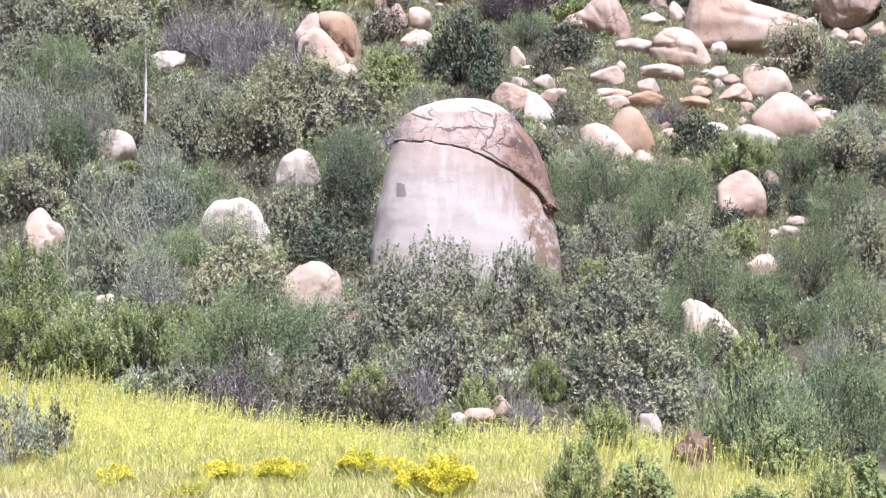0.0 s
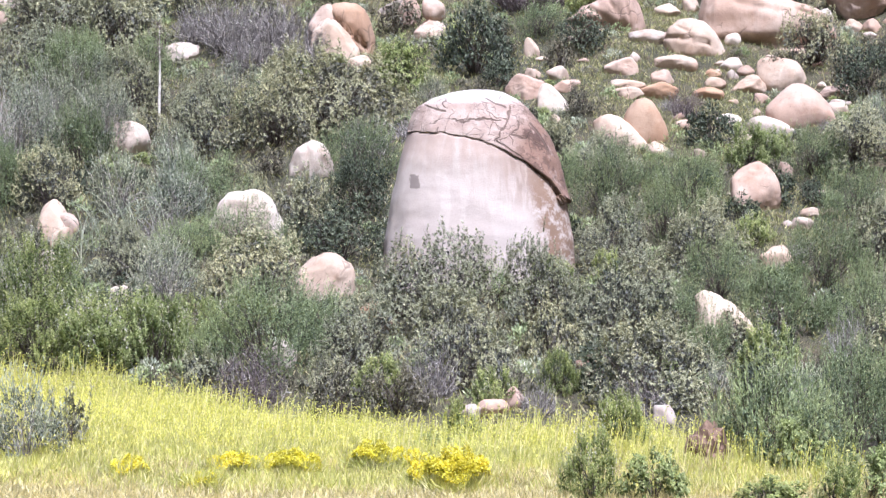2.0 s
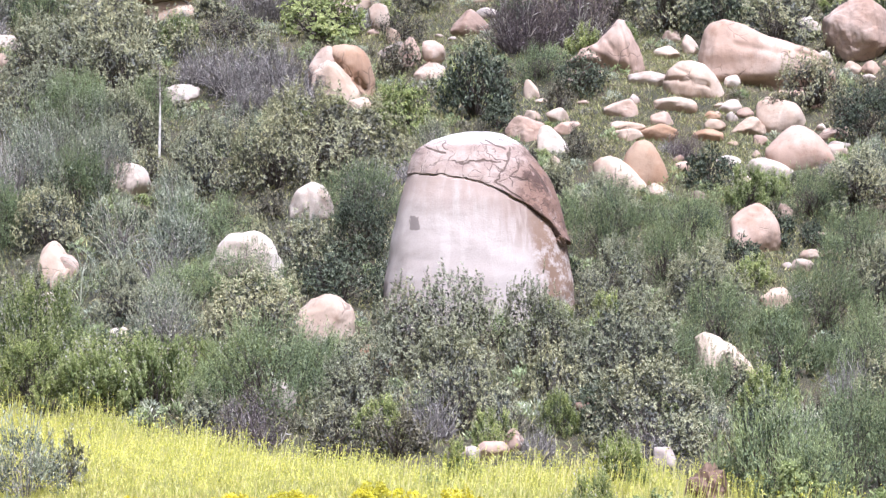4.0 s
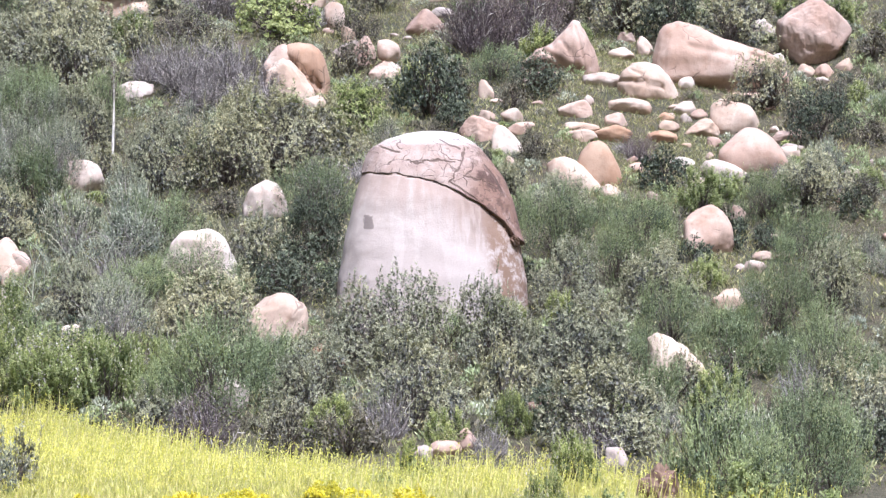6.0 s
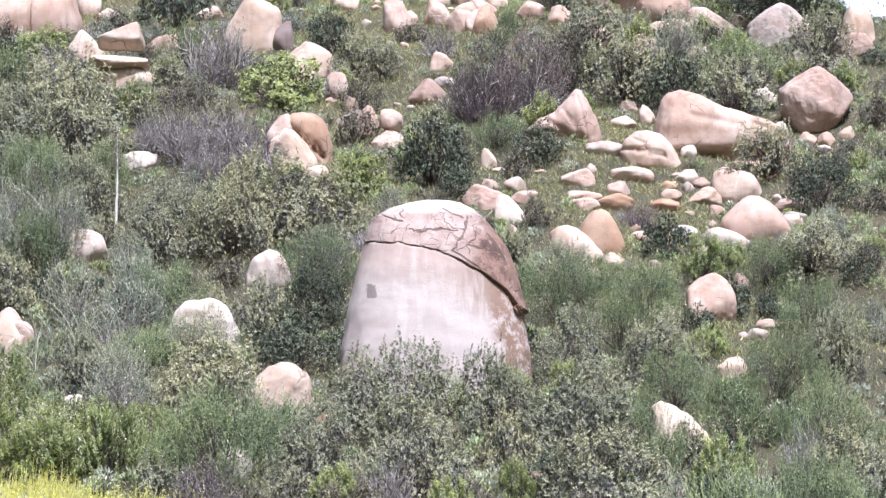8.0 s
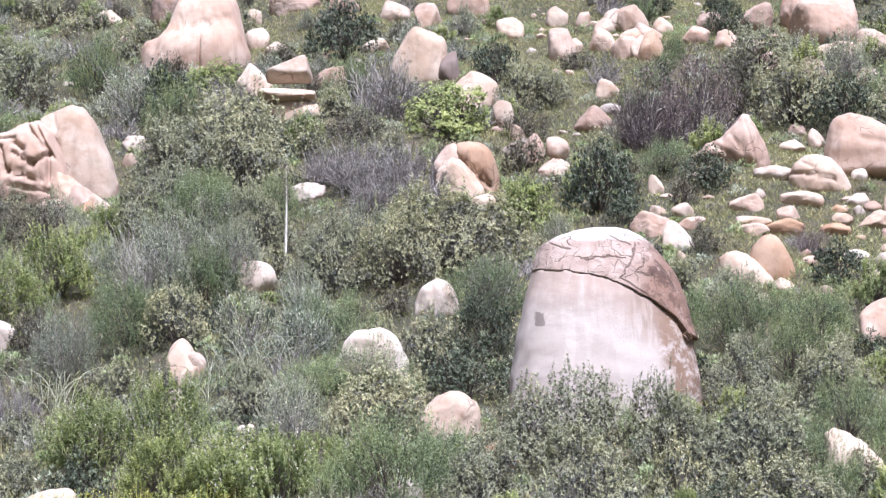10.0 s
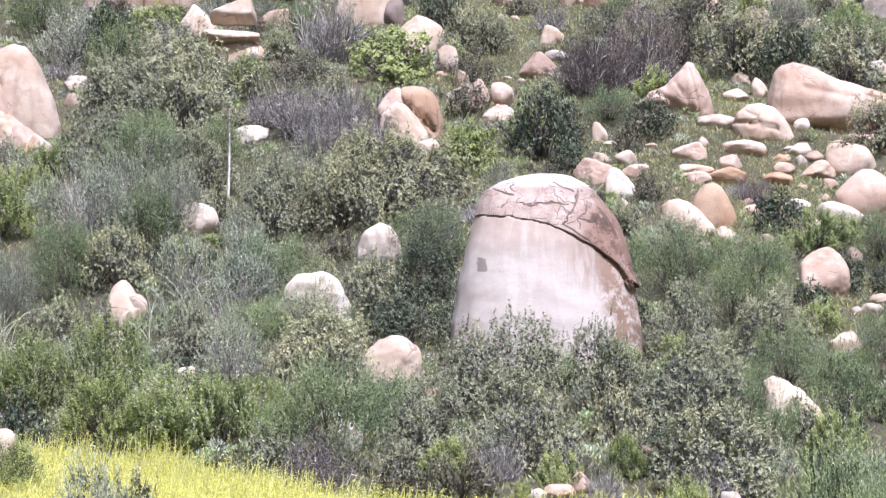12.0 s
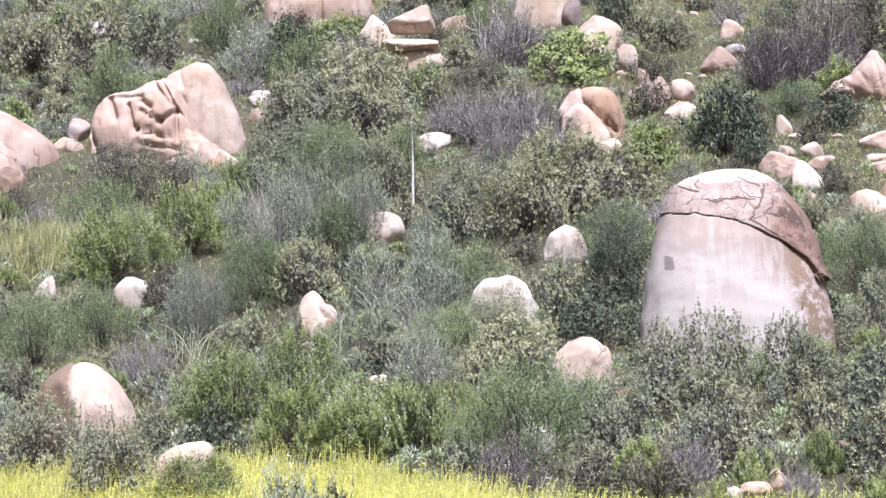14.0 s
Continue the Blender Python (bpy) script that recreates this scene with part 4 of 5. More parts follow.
rock(-27.06, 74.45, 5.48, 2.88, "pink", 169, profile=[(0, 0.8), (0.3, 1), (0.5, 0.98), (0.7, 0.8), (0.85, 0.6), (0.95, 0.42), (1, 0.2)], rough=0.04, label='large smooth pale granite boulder among brush', d=3)
rock(-26.24, 71.85, 2.88, 2.62, "pink", 170, rough=0.05, label='large smooth pale granite boulder beside tall grass')
rock(-15.56, 49.65, 2.58, 2.29, "flank", 171, profile=[(0, 0.5), (0.05, 0.72), (0.15, 0.86), (0.3, 0.96), (0.45, 1), (0.6, 0.95), (0.75, 0.8), (0.88, 0.58), (0.96, 0.36), (1, 0.15)], rough=0.04, label='large smooth tan granite boulder with dark stained flank', grooves=[(0.3, 0.65, 0.2, 0.3, 0.2, 0.15)], d=2.4)
STALK = (-9.88, 68.70, 3.51)
GOLD = [(-3.87, 36.45, 0.95, 0.27), (-2.89, 36.45, 1.05, 0.36), (-1.44, 37.2, 1.05, 0.38), (0.0, 34.4, 1.1, 0.66), (-5.61, 36.0, 0.64, 0.26), (-4.2, 34.7, 0.75, 0.15), (-0.76, 37.05, 0.5, 0.22), (-0.6, 35.2, 0.5, 0.3)]
BANK_995 = (3.04, 46.6, 0.75, 0.5)
BANK_1200 = (4.48, 36.85, 0.69, 0.74)

# ---------------------------------------------------------------- shrubs
bush("lime", 4.81, 31.65, 1.57, 0.5, 1.41)
bush("lime", 6.5, 32.3, 1.1, 0.9, 1.1)
bush("black_sage", 5.9, 32.15, 0.95, 0.7, 0.9)
bush("lime", 3.09, 32.35, 1.15, 0.85, 1.07)
bush("black_sage", 2.12, 32.50, 1.25, 1.1, 1.12)
bush("lime", 5.75, 35.2, 1.2, 0.95, 0.8)
bush("broom", 5.99, 35.40, 1.93, 1.47, 1.73)
bush("broom", 5.52, 36.60, 2.17, 2.12, 1.95)
bush("sage", -7.82, 37.40, 1.77, 1.42, 1.59)
bush("broom", 5.08, 37.50, 1.20, 1.20, 1.08)
bush("broom", 7.32, 38.25, 2.51, 2.32, 2.26)
bush("sumac", -7.25, 38.70, 0.99, 0.99, 0.89)
bush("black_sage", 3.16, 39.15, 1.19, 1.19, 1.07)
bush("broom", 8.06, 39.20, 1.76, 1.69, 1.58)
bush("lime", -0.44, 39.45, 1.20, 0.36, 1.08)
bush("black_sage", 0.07, 40.75, 0.91, 0.91, 0.82)
bush("black_sage", -10.87, 42.60, 2.32, 1.11, 2.09)
bush("twig", 3.94, 42.70, 1.91, 0.99, 1.72)
bush("twig", 1.67, 42.75, 1.03, 1.03, 0.92)
bush("sumac", 4.13, 42.85, 3.21, 1.92, 2.89)
bush("sumac", -12.91, 42.95, 2.34, 1.60, 2.10)
bush("brush", -1.24, 43.30, 1.73, 1.16, 1.56)
bush("brush", -2.48, 43.50, 1.74, 1.16, 1.57)
bush("twig", -0.52, 44.40, 1.56, 1.50, 1.41)
bush("black_sage", 2.19, 44.65, 1.00, 0.98, 0.90)
bush("purple", -4.55, 44.75, 1.93, 1.51, 1.74)
bush("sumac", 0.11, 45.20, 3.11, 2.11, 2.80)
bush("sumac", -15.29, 45.25, 2.46, 1.76, 2.21)
bush("sumac", -2.23, 46.60, 2.49, 1.69, 2.24)
bush("broom", -4.36, 47.30, 3.56, 2.42, 3.20)
bush("sumac", 2.16, 47.80, 1.68, 1.49, 1.51)
bush("broom", -5.57, 48.05, 1.84, 1.49, 1.66)
bush("black_sage", -8.39, 48.20, 2.16, 1.45, 1.94)
bush("black_sage", -7.05, 48.40, 2.01, 1.77, 1.81)
bush("black_sage", -9.91, 48.45, 2.40, 1.63, 2.16)
bush("black_sage", -8.11, 49.10, 3.30, 1.49, 2.97)
bush("sumac", 4.04, 49.45, 3.32, 2.27, 2.99)
bush("twig", 9.37, 49.70, 1.43, 1.33, 1.29)
bush("sumac", 6.56, 50.00, 1.52, 1.02, 1.37)
bush("black_sage", -12.13, 50.40, 3.06, 2.14, 2.76)
bush("broom", 5.47, 50.60, 2.35, 1.33, 2.11)
bush("black_sage", -10.42, 50.70, 2.92, 2.19, 2.63)
bush("broom", 10.23, 50.75, 2.52, 1.93, 2.26)
bush("broom", 7.95, 50.90, 2.28, 1.93, 2.05)
bush("sumac", 2.13, 51.25, 2.74, 2.15, 2.46)
bush("sumac", -0.57, 51.65, 4.13, 2.4, 3.20)
bush("broom", -9.86, 51.75, 2.15, 1.47, 1.94)
bush("broom", -3.50, 52.05, 2.00, 1.39, 1.80)
bush("broom", 6.74, 53.25, 2.56, 1.75, 2.30)
bush("sage", -7.56, 53.30, 2.73, 1.75, 2.46)
bush("sumac", -1.28, 53.50, 2.05, 1.6, 1.85)
bush("sumac", -5.36, 53.75, 3.61, 1.99, 3.20)
bush("sumac", -8.95, 55.25, 2.47, 1.71, 2.23)
bush("broom", 9.94, 55.40, 2.66, 2.12, 2.39)
bush("sumac", 6.71, 56.00, 3.05, 2.11, 2.74)
bush("twig", -15.96, 56.35, 2.34, 1.59, 2.11)
bush("broom", -7.41, 56.40, 2.89, 1.26, 2.60)
bush("broom", -19.13, 56.50, 2.80, 2.11, 2.52)
bush("sumac", 4.31, 56.80, 2.63, 1.80, 2.37)
bush("sumac", 11.66, 57.00, 2.46, 2.19, 2.22)
bush("broom", -5.94, 57.15, 2.74, 1.43, 2.47)
bush("dark", -3.3, 57.45, 3.12, 1.9, 2.81)
bush("sumac", -12.95, 57.95, 1.76, 1.30, 1.59)
bush("sumac", -11.95, 58.4, 0.95, 1.0, 0.9)
bush("broom", -11.0, 58.1, 0.8, 0.5, 0.7)
bush("broom", 5.98, 58.45, 2.62, 1.86, 2.36)
bush("dark", 2.91, 58.90, 1.51, 1.32, 1.36)
bush("broom", -18.00, 59.10, 2.65, 1.92, 2.38)
bush("sage", -15.08, 59.25, 2.46, 2.33, 2.22)
bush("sumac", -12.1, 60.9, 2.66, 1.84, 2.39)
bush("sage", -8.12, 59.45, 2.28, 1.60, 2.05)
bush("sage", -9.88, 60.10, 2.21, 1.91, 1.99)
bush("broom", 4.38, 60.40, 2.71, 2.07, 2.43)
bush("broom", 6.78, 60.55, 2.91, 1.86, 2.62)
bush("sumac", -4.57, 60.60, 2.13, 1.58, 1.92)
bush("broom", -7.47, 60.75, 3.30, 1.70, 2.97)
bush("broom", -13.61, 61.00, 2.93, 2.07, 2.63)
bush("broom", 11.90, 61.10, 2.74, 1.70, 2.46)
bush("sage", -8.19, 61.20, 2.15, 1.88, 1.94)
bush("dark", -2.92, 61.75, 2.31, 2.10, 2.08)
bush("broom", -13.19, 61.80, 2.08, 1.55, 1.87)
bush("black_sage", -18.94, 63.70, 3.87, 2.39, 3.20)
bush("sumac", 4.59, 63.75, 2.75, 1.23, 2.48)
bush("broom", -3.05, 64.10, 3.18, 1.89, 2.86)
bush("sage", -13.95, 64.20, 3.90, 2.77, 3.20)
bush("broom", 11.21, 64.70, 2.48, 1.73, 2.24)
bush("sumac", 12.61, 64.90, 3.22, 1.82, 2.90)
bush("broom", -11.93, 65.20, 2.29, 1.93, 2.07)
bush("black_sage", -16.98, 65.70, 3.36, 2.28, 3.03)
bush("twig", -2.89, 65.75, 1.94, 1.78, 1.74)
bush("sage", -11.35, 65.95, 2.95, 2.10, 2.66)
bush("sumac", -8.21, 66.30, 3.08, 2.16, 2.77)
bush("sumac", -5.91, 66.35, 3.61, 2.54, 3.20)
bush("sage", -13.23, 66.60, 3.30, 2.38, 2.97)
bush("dark", 8.27, 67.20, 1.93, 1.35, 1.74)
bush("broom", -20.62, 68.05, 3.70, 2.19, 3.20)
bush("sumac", -4.22, 68.10, 5.66, 2.93, 3.20)
bush("broom", -6.25, 68.30, 2.62, 1.86, 2.36)
bush("broom", -13.07, 69.30, 3.55, 2.51, 3.19)
bush("brush", 4.11, 69.40, 1.33, 1.06, 1.20)
bush("sumac", -10.95, 69.60, 2.89, 2.06, 2.61)
bush("sage", -12.47, 69.70, 3.12, 1.79, 2.81)
bush("purple", 7.75, 69.85, 1.34, 1.10, 1.21)
bush("sumac", -14.65, 70.80, 3.40, 2.27, 3.06)
bush("brush", -18.97, 71.10, 2.73, 1.65, 2.46)
bush("dark", 14.18, 71.35, 2.85, 2.02, 2.57)
bush("broom", -13.05, 71.35, 3.20, 2.28, 2.88)
bush("brush", -21.09, 71.70, 3.44, 1.79, 3.10)
bush("broom", -10.69, 71.75, 2.75, 1.97, 2.48)
bush("lime", -1.87, 72.40, 2.43, 1.85, 2.19)
bush("dark", 0.65, 73.45, 3.99, 2.73, 3.20)
bush("twig", -5.72, 74.60, 2.6, 2.0, 2.4)
bush("twig", -8.3, 75.4, 3.2, 2.2, 3.0)
bush("twig", -6.7, 75.4, 3.3, 2.5, 3.0)
bush("twig", -9.6, 76.5, 2.5, 1.8, 2.2)
bush("twig", -7.5, 74.2, 2.4, 1.4, 2.0)
bush("sumac", 12.99, 74.75, 2.87, 2.05, 2.58)
bush("sumac", -12.38, 74.75, 4.07, 2.90, 3.20)
bush("dark", 4.63, 76.30, 2.69, 1.47, 2.42)
bush("sumac", -15.33, 77.00, 3.82, 2.74, 3.20)
bush("broom", 3.21, 78.10, 2.50, 1.35, 2.25)
bush("sumac", -13.19, 78.30, 4.26, 2.99, 3.20)
bush("brush", -2.29, 79.55, 2.04, 1.46, 1.83)
bush("sumac", -16.33, 79.70, 2.93, 1.85, 2.64)
bush("purple", 2.77, 80.70, 3.61, 3.43, 3.20)
bush("sumac", -13.96, 81.45, 5.47, 2.44, 3.20)
bush("purple", 4.60, 81.80, 3.93, 3.91, 3.20)
bush("broom", -24.49, 82.50, 3.43, 2.11, 3.09)
bush("brush", -9.19, 82.65, 3.17, 1.36, 2.86)
bush("sumac", 12.96, 82.90, 3.71, 2.19, 3.20)
bush("brush", -2.23, 83.25, 2.53, 1.59, 2.28)
bush("dark", 10.67, 83.60, 3.48, 2.43, 3.13)
bush("lime", -5.51, 83.70, 4.28, 2.16, 3.20)
bush("broom", -17.00, 84.70, 3.25, 2.40, 2.93)
bush("sumac", 8.78, 84.75, 3.93, 2.73, 3.20)
bush("twig", -4.34, 85.45, 2.19, 1.26, 1.97)
bush("brush", 6.47, 85.65, 3.29, 3.05, 2.96)
bush("dark", -17.62, 86.40, 3.46, 2.52, 3.11)
bush("twig", -15.00, 86.60, 2.77, 1.91, 2.49)
bush("twig", -8.33, 86.65, 3.88, 3.47, 3.20)
bush("sage", -19.23, 86.65, 4.16, 2.22, 3.20)
bush("sumac", -29.45, 86.90, 3.67, 2.39, 3.20)
bush("sumac", -1.38, 87.60, 2.38, 1.67, 2.14)
bush("broom", 13.91, 88.00, 4.79, 1.81, 3.20)
bush("sumac", -2.54, 88.15, 2.54, 1.90, 2.28)
bush("sumac", 17.67, 88.90, 4.12, 2.51, 3.20)
bush("lime", -15.91, 88.95, 3.41, 1.61, 3.07)
bush("sumac", -27.42, 89.30, 4.00, 2.71, 3.20)
bush("broom", -10.08, 89.40, 2.86, 2.11, 2.57)
bush("twig", 1.05, 89.85, 1.87, 1.87, 1.68)
bush("sumac", -24.75, 90.00, 4.03, 2.46, 3.20)
bush("broom", -21.57, 90.25, 3.75, 2.71, 3.20)
bush("dark", -3.77, 91.30, 2.92, 2.15, 2.63)
bush("sage", 11.70, 91.40, 3.22, 2.09, 2.89)
bush("sumac", 8.06, 92.85, 3.86, 2.14, 3.20)
bush("dark", -11.08, 94.60, 3.93, 2.92, 3.20)
bush("dark", 7.17, 99.90, 2.56, 1.91, 2.30)
TALL_GRASS = (-22.51, 65.50)
rock(16.84, 93.4, 3.2, 2.25, "grey", 172, facets=[(-0.6, -0.1, 0.8, 0.75), (0.7, -0.1, 0.7, 0.7), (0, -0.85, 0.5, 0.85)], crisp=9, rough=0.05, chips=5, label='large grey rounded granite boulder behind brush', d=2.0)
rock(20.68, 95.05, 1.61, 1.92, "tan", 173, profile=[(0, 0.25), (0.08, 0.6), (0.25, 0.93), (0.5, 1), (0.75, 0.93), (0.92, 0.6), (1, 0.25)], rough=0.08, d=1.2)
rock(20.36, 94.00, 1.15, 0.86, "pink", 174)
rock(17.06, 89.40, 0.99, 0.88, "white", 175)
rock(12.56, 91.80, 0.88, 0.76, "tan", 176)
rock(14.32, 83.95, 1.06, 0.87, "white", 177)


# ---------------------------------------------------------------- the monolith
def face_stone():
    """Pale split granite with rain streaks, a brown-stained flank and a dark flake scar."""
    m = Nodes("monolith_face")
    p = m.co.outputs["Object"]
    xyz = m.node("ShaderNodeSeparateXYZ")
    m.link(p, xyz.inputs[0])
    x, z = xyz.outputs[0], xyz.outputs[2]
    mid, fine = m.noise(p, 1.6, 5), m.noise(p, 26, 3, 0.7)
    col = m.mix(m.ramp(mid, 0.35, 0.7), (0.465, 0.405, 0.37), (0.45, 0.388, 0.352))
    run = m.noise(p, 1.0, 5, 0.6, (3.0, 3.0, 0.12))
    wet = m.noise(p, 1.0, 3, 0.5, (6.5, 6.5, 0.16))
    upper = m.ramp(m.math("ADD", z, m.math("MULTIPLY", x, 0.4)), 2.4, 4.0)
    col = m.mix(m.math("MULTIPLY", m.math("MULTIPLY", m.ramp(run, 0.3, 0.56), upper), 0.85), col, (0.335, 0.262, 0.225))
    east = m.ramp(x, 0.0, 1.5)
    streak = m.math("MULTIPLY", m.ramp(wet, 0.5, 0.6), east)
    col = m.mix(m.math("MULTIPLY", m.math("MULTIPLY", streak, m.ramp(z, 1.6, 3.0)), 0.6), col, (0.22, 0.15, 0.11))
    column = m.noise(p, 1.0, 2, 0.4, (1.7, 1.7, 0.03))
    col = m.mix(m.math("MULTIPLY", m.ramp(column, 0.48, 0.53), 0.26), col, (0.345, 0.28, 0.245))
    flank = m.math("MULTIPLY", m.ramp(m.math("ADD", x, m.math("MULTIPLY", z, 0.16)), 1.62, 2.05), m.ramp(m.noise(p, 3.6, 5, 0.7), 0.36, 0.54))
    col = m.mix(m.math("MULTIPLY", flank, 0.9), col, (0.19, 0.112, 0.068))
    spot = m.math("MULTIPLY", m.ramp(x, 1.7, 2.1), m.ramp(m.noise(p, 7.0, 4, 0.6), 0.6, 0.66))
    col = m.mix(m.math("MULTIPLY", spot, 0.7), col, (0.5, 0.45, 0.42))
    band = m.math("MULTIPLY", m.ramp(m.math("ADD", z, m.math("MULTIPLY", run, 1.6)), 3.7, 4.9), 0.6)
    col = m.mix(band, col, (0.34, 0.25, 0.205))
    wash = m.math("MULTIPLY", m.math("MULTIPLY", m.ramp(x, 0.1, 1.3), m.ramp(z, 2.0, 3.5)), m.ramp(m.noise(p, 1.0, 4, 0.55, (4.2, 4.2, 0.2)), 0.4, 0.58))
    col = m.mix(m.math("MULTIPLY", wash, 0.85), col, (0.235, 0.165, 0.128))
    wob = m.math("MULTIPLY", m.math("SUBTRACT", m.noise(p, 3.0, 4), 0.5), 0.25)
    dx = m.math("ABSOLUTE", m.math("ADD", m.math("ADD", x, 1.75), wob))
    dz = m.math("ABSOLUTE", m.math("ADD", m.math("SUBTRACT", z, 2.92), wob))
    scar = m.math("MULTIPLY", m.math("SUBTRACT", 1.0, m.ramp(dx, 0.12, 0.16)), m.math("SUBTRACT", 1.0, m.ramp(dz, 0.17, 0.21)))
    col = m.mix(m.math("MULTIPLY", scar, 0.85), col, (0.167, 0.136, 0.124))
    col = m.mix(m.math("MULTIPLY", m.ramp(fine, 0.45, 0.7), 0.12), col, (0.124, 0.099, 0.087))
    m.put(col, m.bsdf.inputs["Base Color"])
    m.bsdf.inputs["Roughness"].default_value = 0.9
    m.bump(m.math("ADD", m.math("MULTIPLY", mid, 0.6), m.math("MULTIPLY", fine, 0.2)), 0.4, 0.1)
    return m.mat


def seam(m, x, z, ax, az, bx, bz, wide):
    """A mask along the line from a to b on the front of a stone."""
    dx, dz = bx - ax, bz - az
    ll = dx * dx + dz * dz
    t = m.math("ADD", m.math("MULTIPLY", m.math("SUBTRACT", x, ax), dx / ll), m.math("MULTIPLY", m.math("SUBTRACT", z, az), dz / ll), clamp=True)
    ex = m.math("SUBTRACT", m.math("SUBTRACT", x, ax), m.math("MULTIPLY", t, dx))
    ez = m.math("SUBTRACT", m.math("SUBTRACT", z, az), m.math("MULTIPLY", t, dz))
    far = m.math("SQRT", m.math("ADD", m.math("MULTIPLY", ex, ex), m.math("MULTIPLY", ez, ez)))
    return m.math("SUBTRACT", 1.0, m.ramp(far, wide * 0.4, wide))


CRACKS = (
    ((10, 336), (29, 324), (47, 318)), ((56, 320), (51, 291), (28, 256)), ((-98, 324), (-76, 313), (-60, 309)),
    ((-38, 289), (-2, 295), (38, 293)), ((29, 257), (56, 240), (80, 224)), ((72, 290), (57, 266), (84, 262)), ((92, 291), (112, 268), (128, 240)),
)


def cap_stone(s):
    """Varnished brown-pink granite, its cracks dark lines, the sunlit top painted pale."""
    m = Nodes("monolith_cap")
    p = m.co.outputs["Object"]
    xyz = m.node("ShaderNodeSeparateXYZ")
    m.link(p, xyz.inputs[0])
    x, z = xyz.outputs[0], xyz.outputs[2]
    mid, fine = m.noise(p, 2.2, 5), m.noise(p, 20, 4, 0.7)
    col = m.mix(m.ramp(mid, 0.35, 0.68), (0.4, 0.315, 0.272), (0.315, 0.232, 0.195))
    rust = m.math("MULTIPLY", m.ramp(m.math("SUBTRACT", x, m.math("MULTIPLY", z, 0.3)), -0.75, 0.35), m.ramp(m.noise(p, 2.4, 5, 0.65), 0.26, 0.46))
    col = m.mix(m.math("MULTIPLY", rust, 0.85), col, (0.175, 0.092, 0.06))
    soot = m.math("MULTIPLY", m.ramp(m.math("SUBTRACT", x, m.math("MULTIPLY", z, 0.1)), 0.35, 0.95), m.ramp(m.noise(p, 3.1, 5, 0.7), 0.5, 0.58))
    col = m.mix(m.math("MULTIPLY", soot, 0.8), col, (0.105, 0.062, 0.046))
    # sunlight on the top, painted in as a paler colour above a height
    col = m.mix(m.ramp(m.math("ADD", z, m.math("MULTIPLY", mid, 0.6)), 5.42, 5.56), col, (0.5, 0.455, 0.425))
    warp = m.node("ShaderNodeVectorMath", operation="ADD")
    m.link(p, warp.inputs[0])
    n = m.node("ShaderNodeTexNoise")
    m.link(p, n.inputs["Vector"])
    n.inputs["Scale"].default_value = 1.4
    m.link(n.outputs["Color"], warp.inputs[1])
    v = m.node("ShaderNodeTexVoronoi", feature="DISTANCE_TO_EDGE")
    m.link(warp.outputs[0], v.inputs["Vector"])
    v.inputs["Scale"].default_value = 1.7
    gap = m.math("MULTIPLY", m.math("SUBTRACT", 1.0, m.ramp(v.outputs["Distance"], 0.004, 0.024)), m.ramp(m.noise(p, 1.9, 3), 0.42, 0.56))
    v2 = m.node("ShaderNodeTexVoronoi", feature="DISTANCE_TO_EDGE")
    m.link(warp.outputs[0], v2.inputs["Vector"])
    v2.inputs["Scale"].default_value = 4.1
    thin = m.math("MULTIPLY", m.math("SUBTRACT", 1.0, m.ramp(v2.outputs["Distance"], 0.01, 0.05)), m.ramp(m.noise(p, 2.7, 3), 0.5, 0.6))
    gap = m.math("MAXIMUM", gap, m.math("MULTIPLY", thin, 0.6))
    sway = m.math("MULTIPLY", m.math("SUBTRACT", m.noise(p, 4.0, 4), 0.5), 0.22)
    sx, sz = m.math("ADD", x, sway), m.math("SUBTRACT", z, sway)
    for line in CRACKS:
        for (ax, az), (bx, bz) in zip(line, line[1:]):
            gap = m.math("MAXIMUM", gap, seam(m, sx, sz, ax * s, az * s * 1.043, bx * s, bz * s * 1.043, 0.035))
    blot = seam(m, sx, sz, 92 * s, 272 * s * 1.043, 112 * s, 252 * s * 1.043, 0.28)
    col = m.mix(m.math("MULTIPLY", m.math("MULTIPLY", blot, m.ramp(m.noise(p, 6.0, 4, 0.6), 0.38, 0.52)), 0.9), col, (0.075, 0.042, 0.032))
    # cracks drawn as thin dark brown lines
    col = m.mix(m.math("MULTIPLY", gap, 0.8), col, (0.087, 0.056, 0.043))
    col = m.mix(m.math("MULTIPLY", m.ramp(fine, 0.42, 0.7), 0.2), col, (0.112, 0.081, 0.068))
    m.put(col, m.bsdf.inputs["Base Color"])
    m.bsdf.inputs["Roughness"].default_value = 0.92
    m.bump(m.math("SUBTRACT", m.math("ADD", m.math("MULTIPLY", mid, 0.6), m.math("MULTIPLY", fine, 0.25)), gap), 0.6, 0.1)
    return m.mat


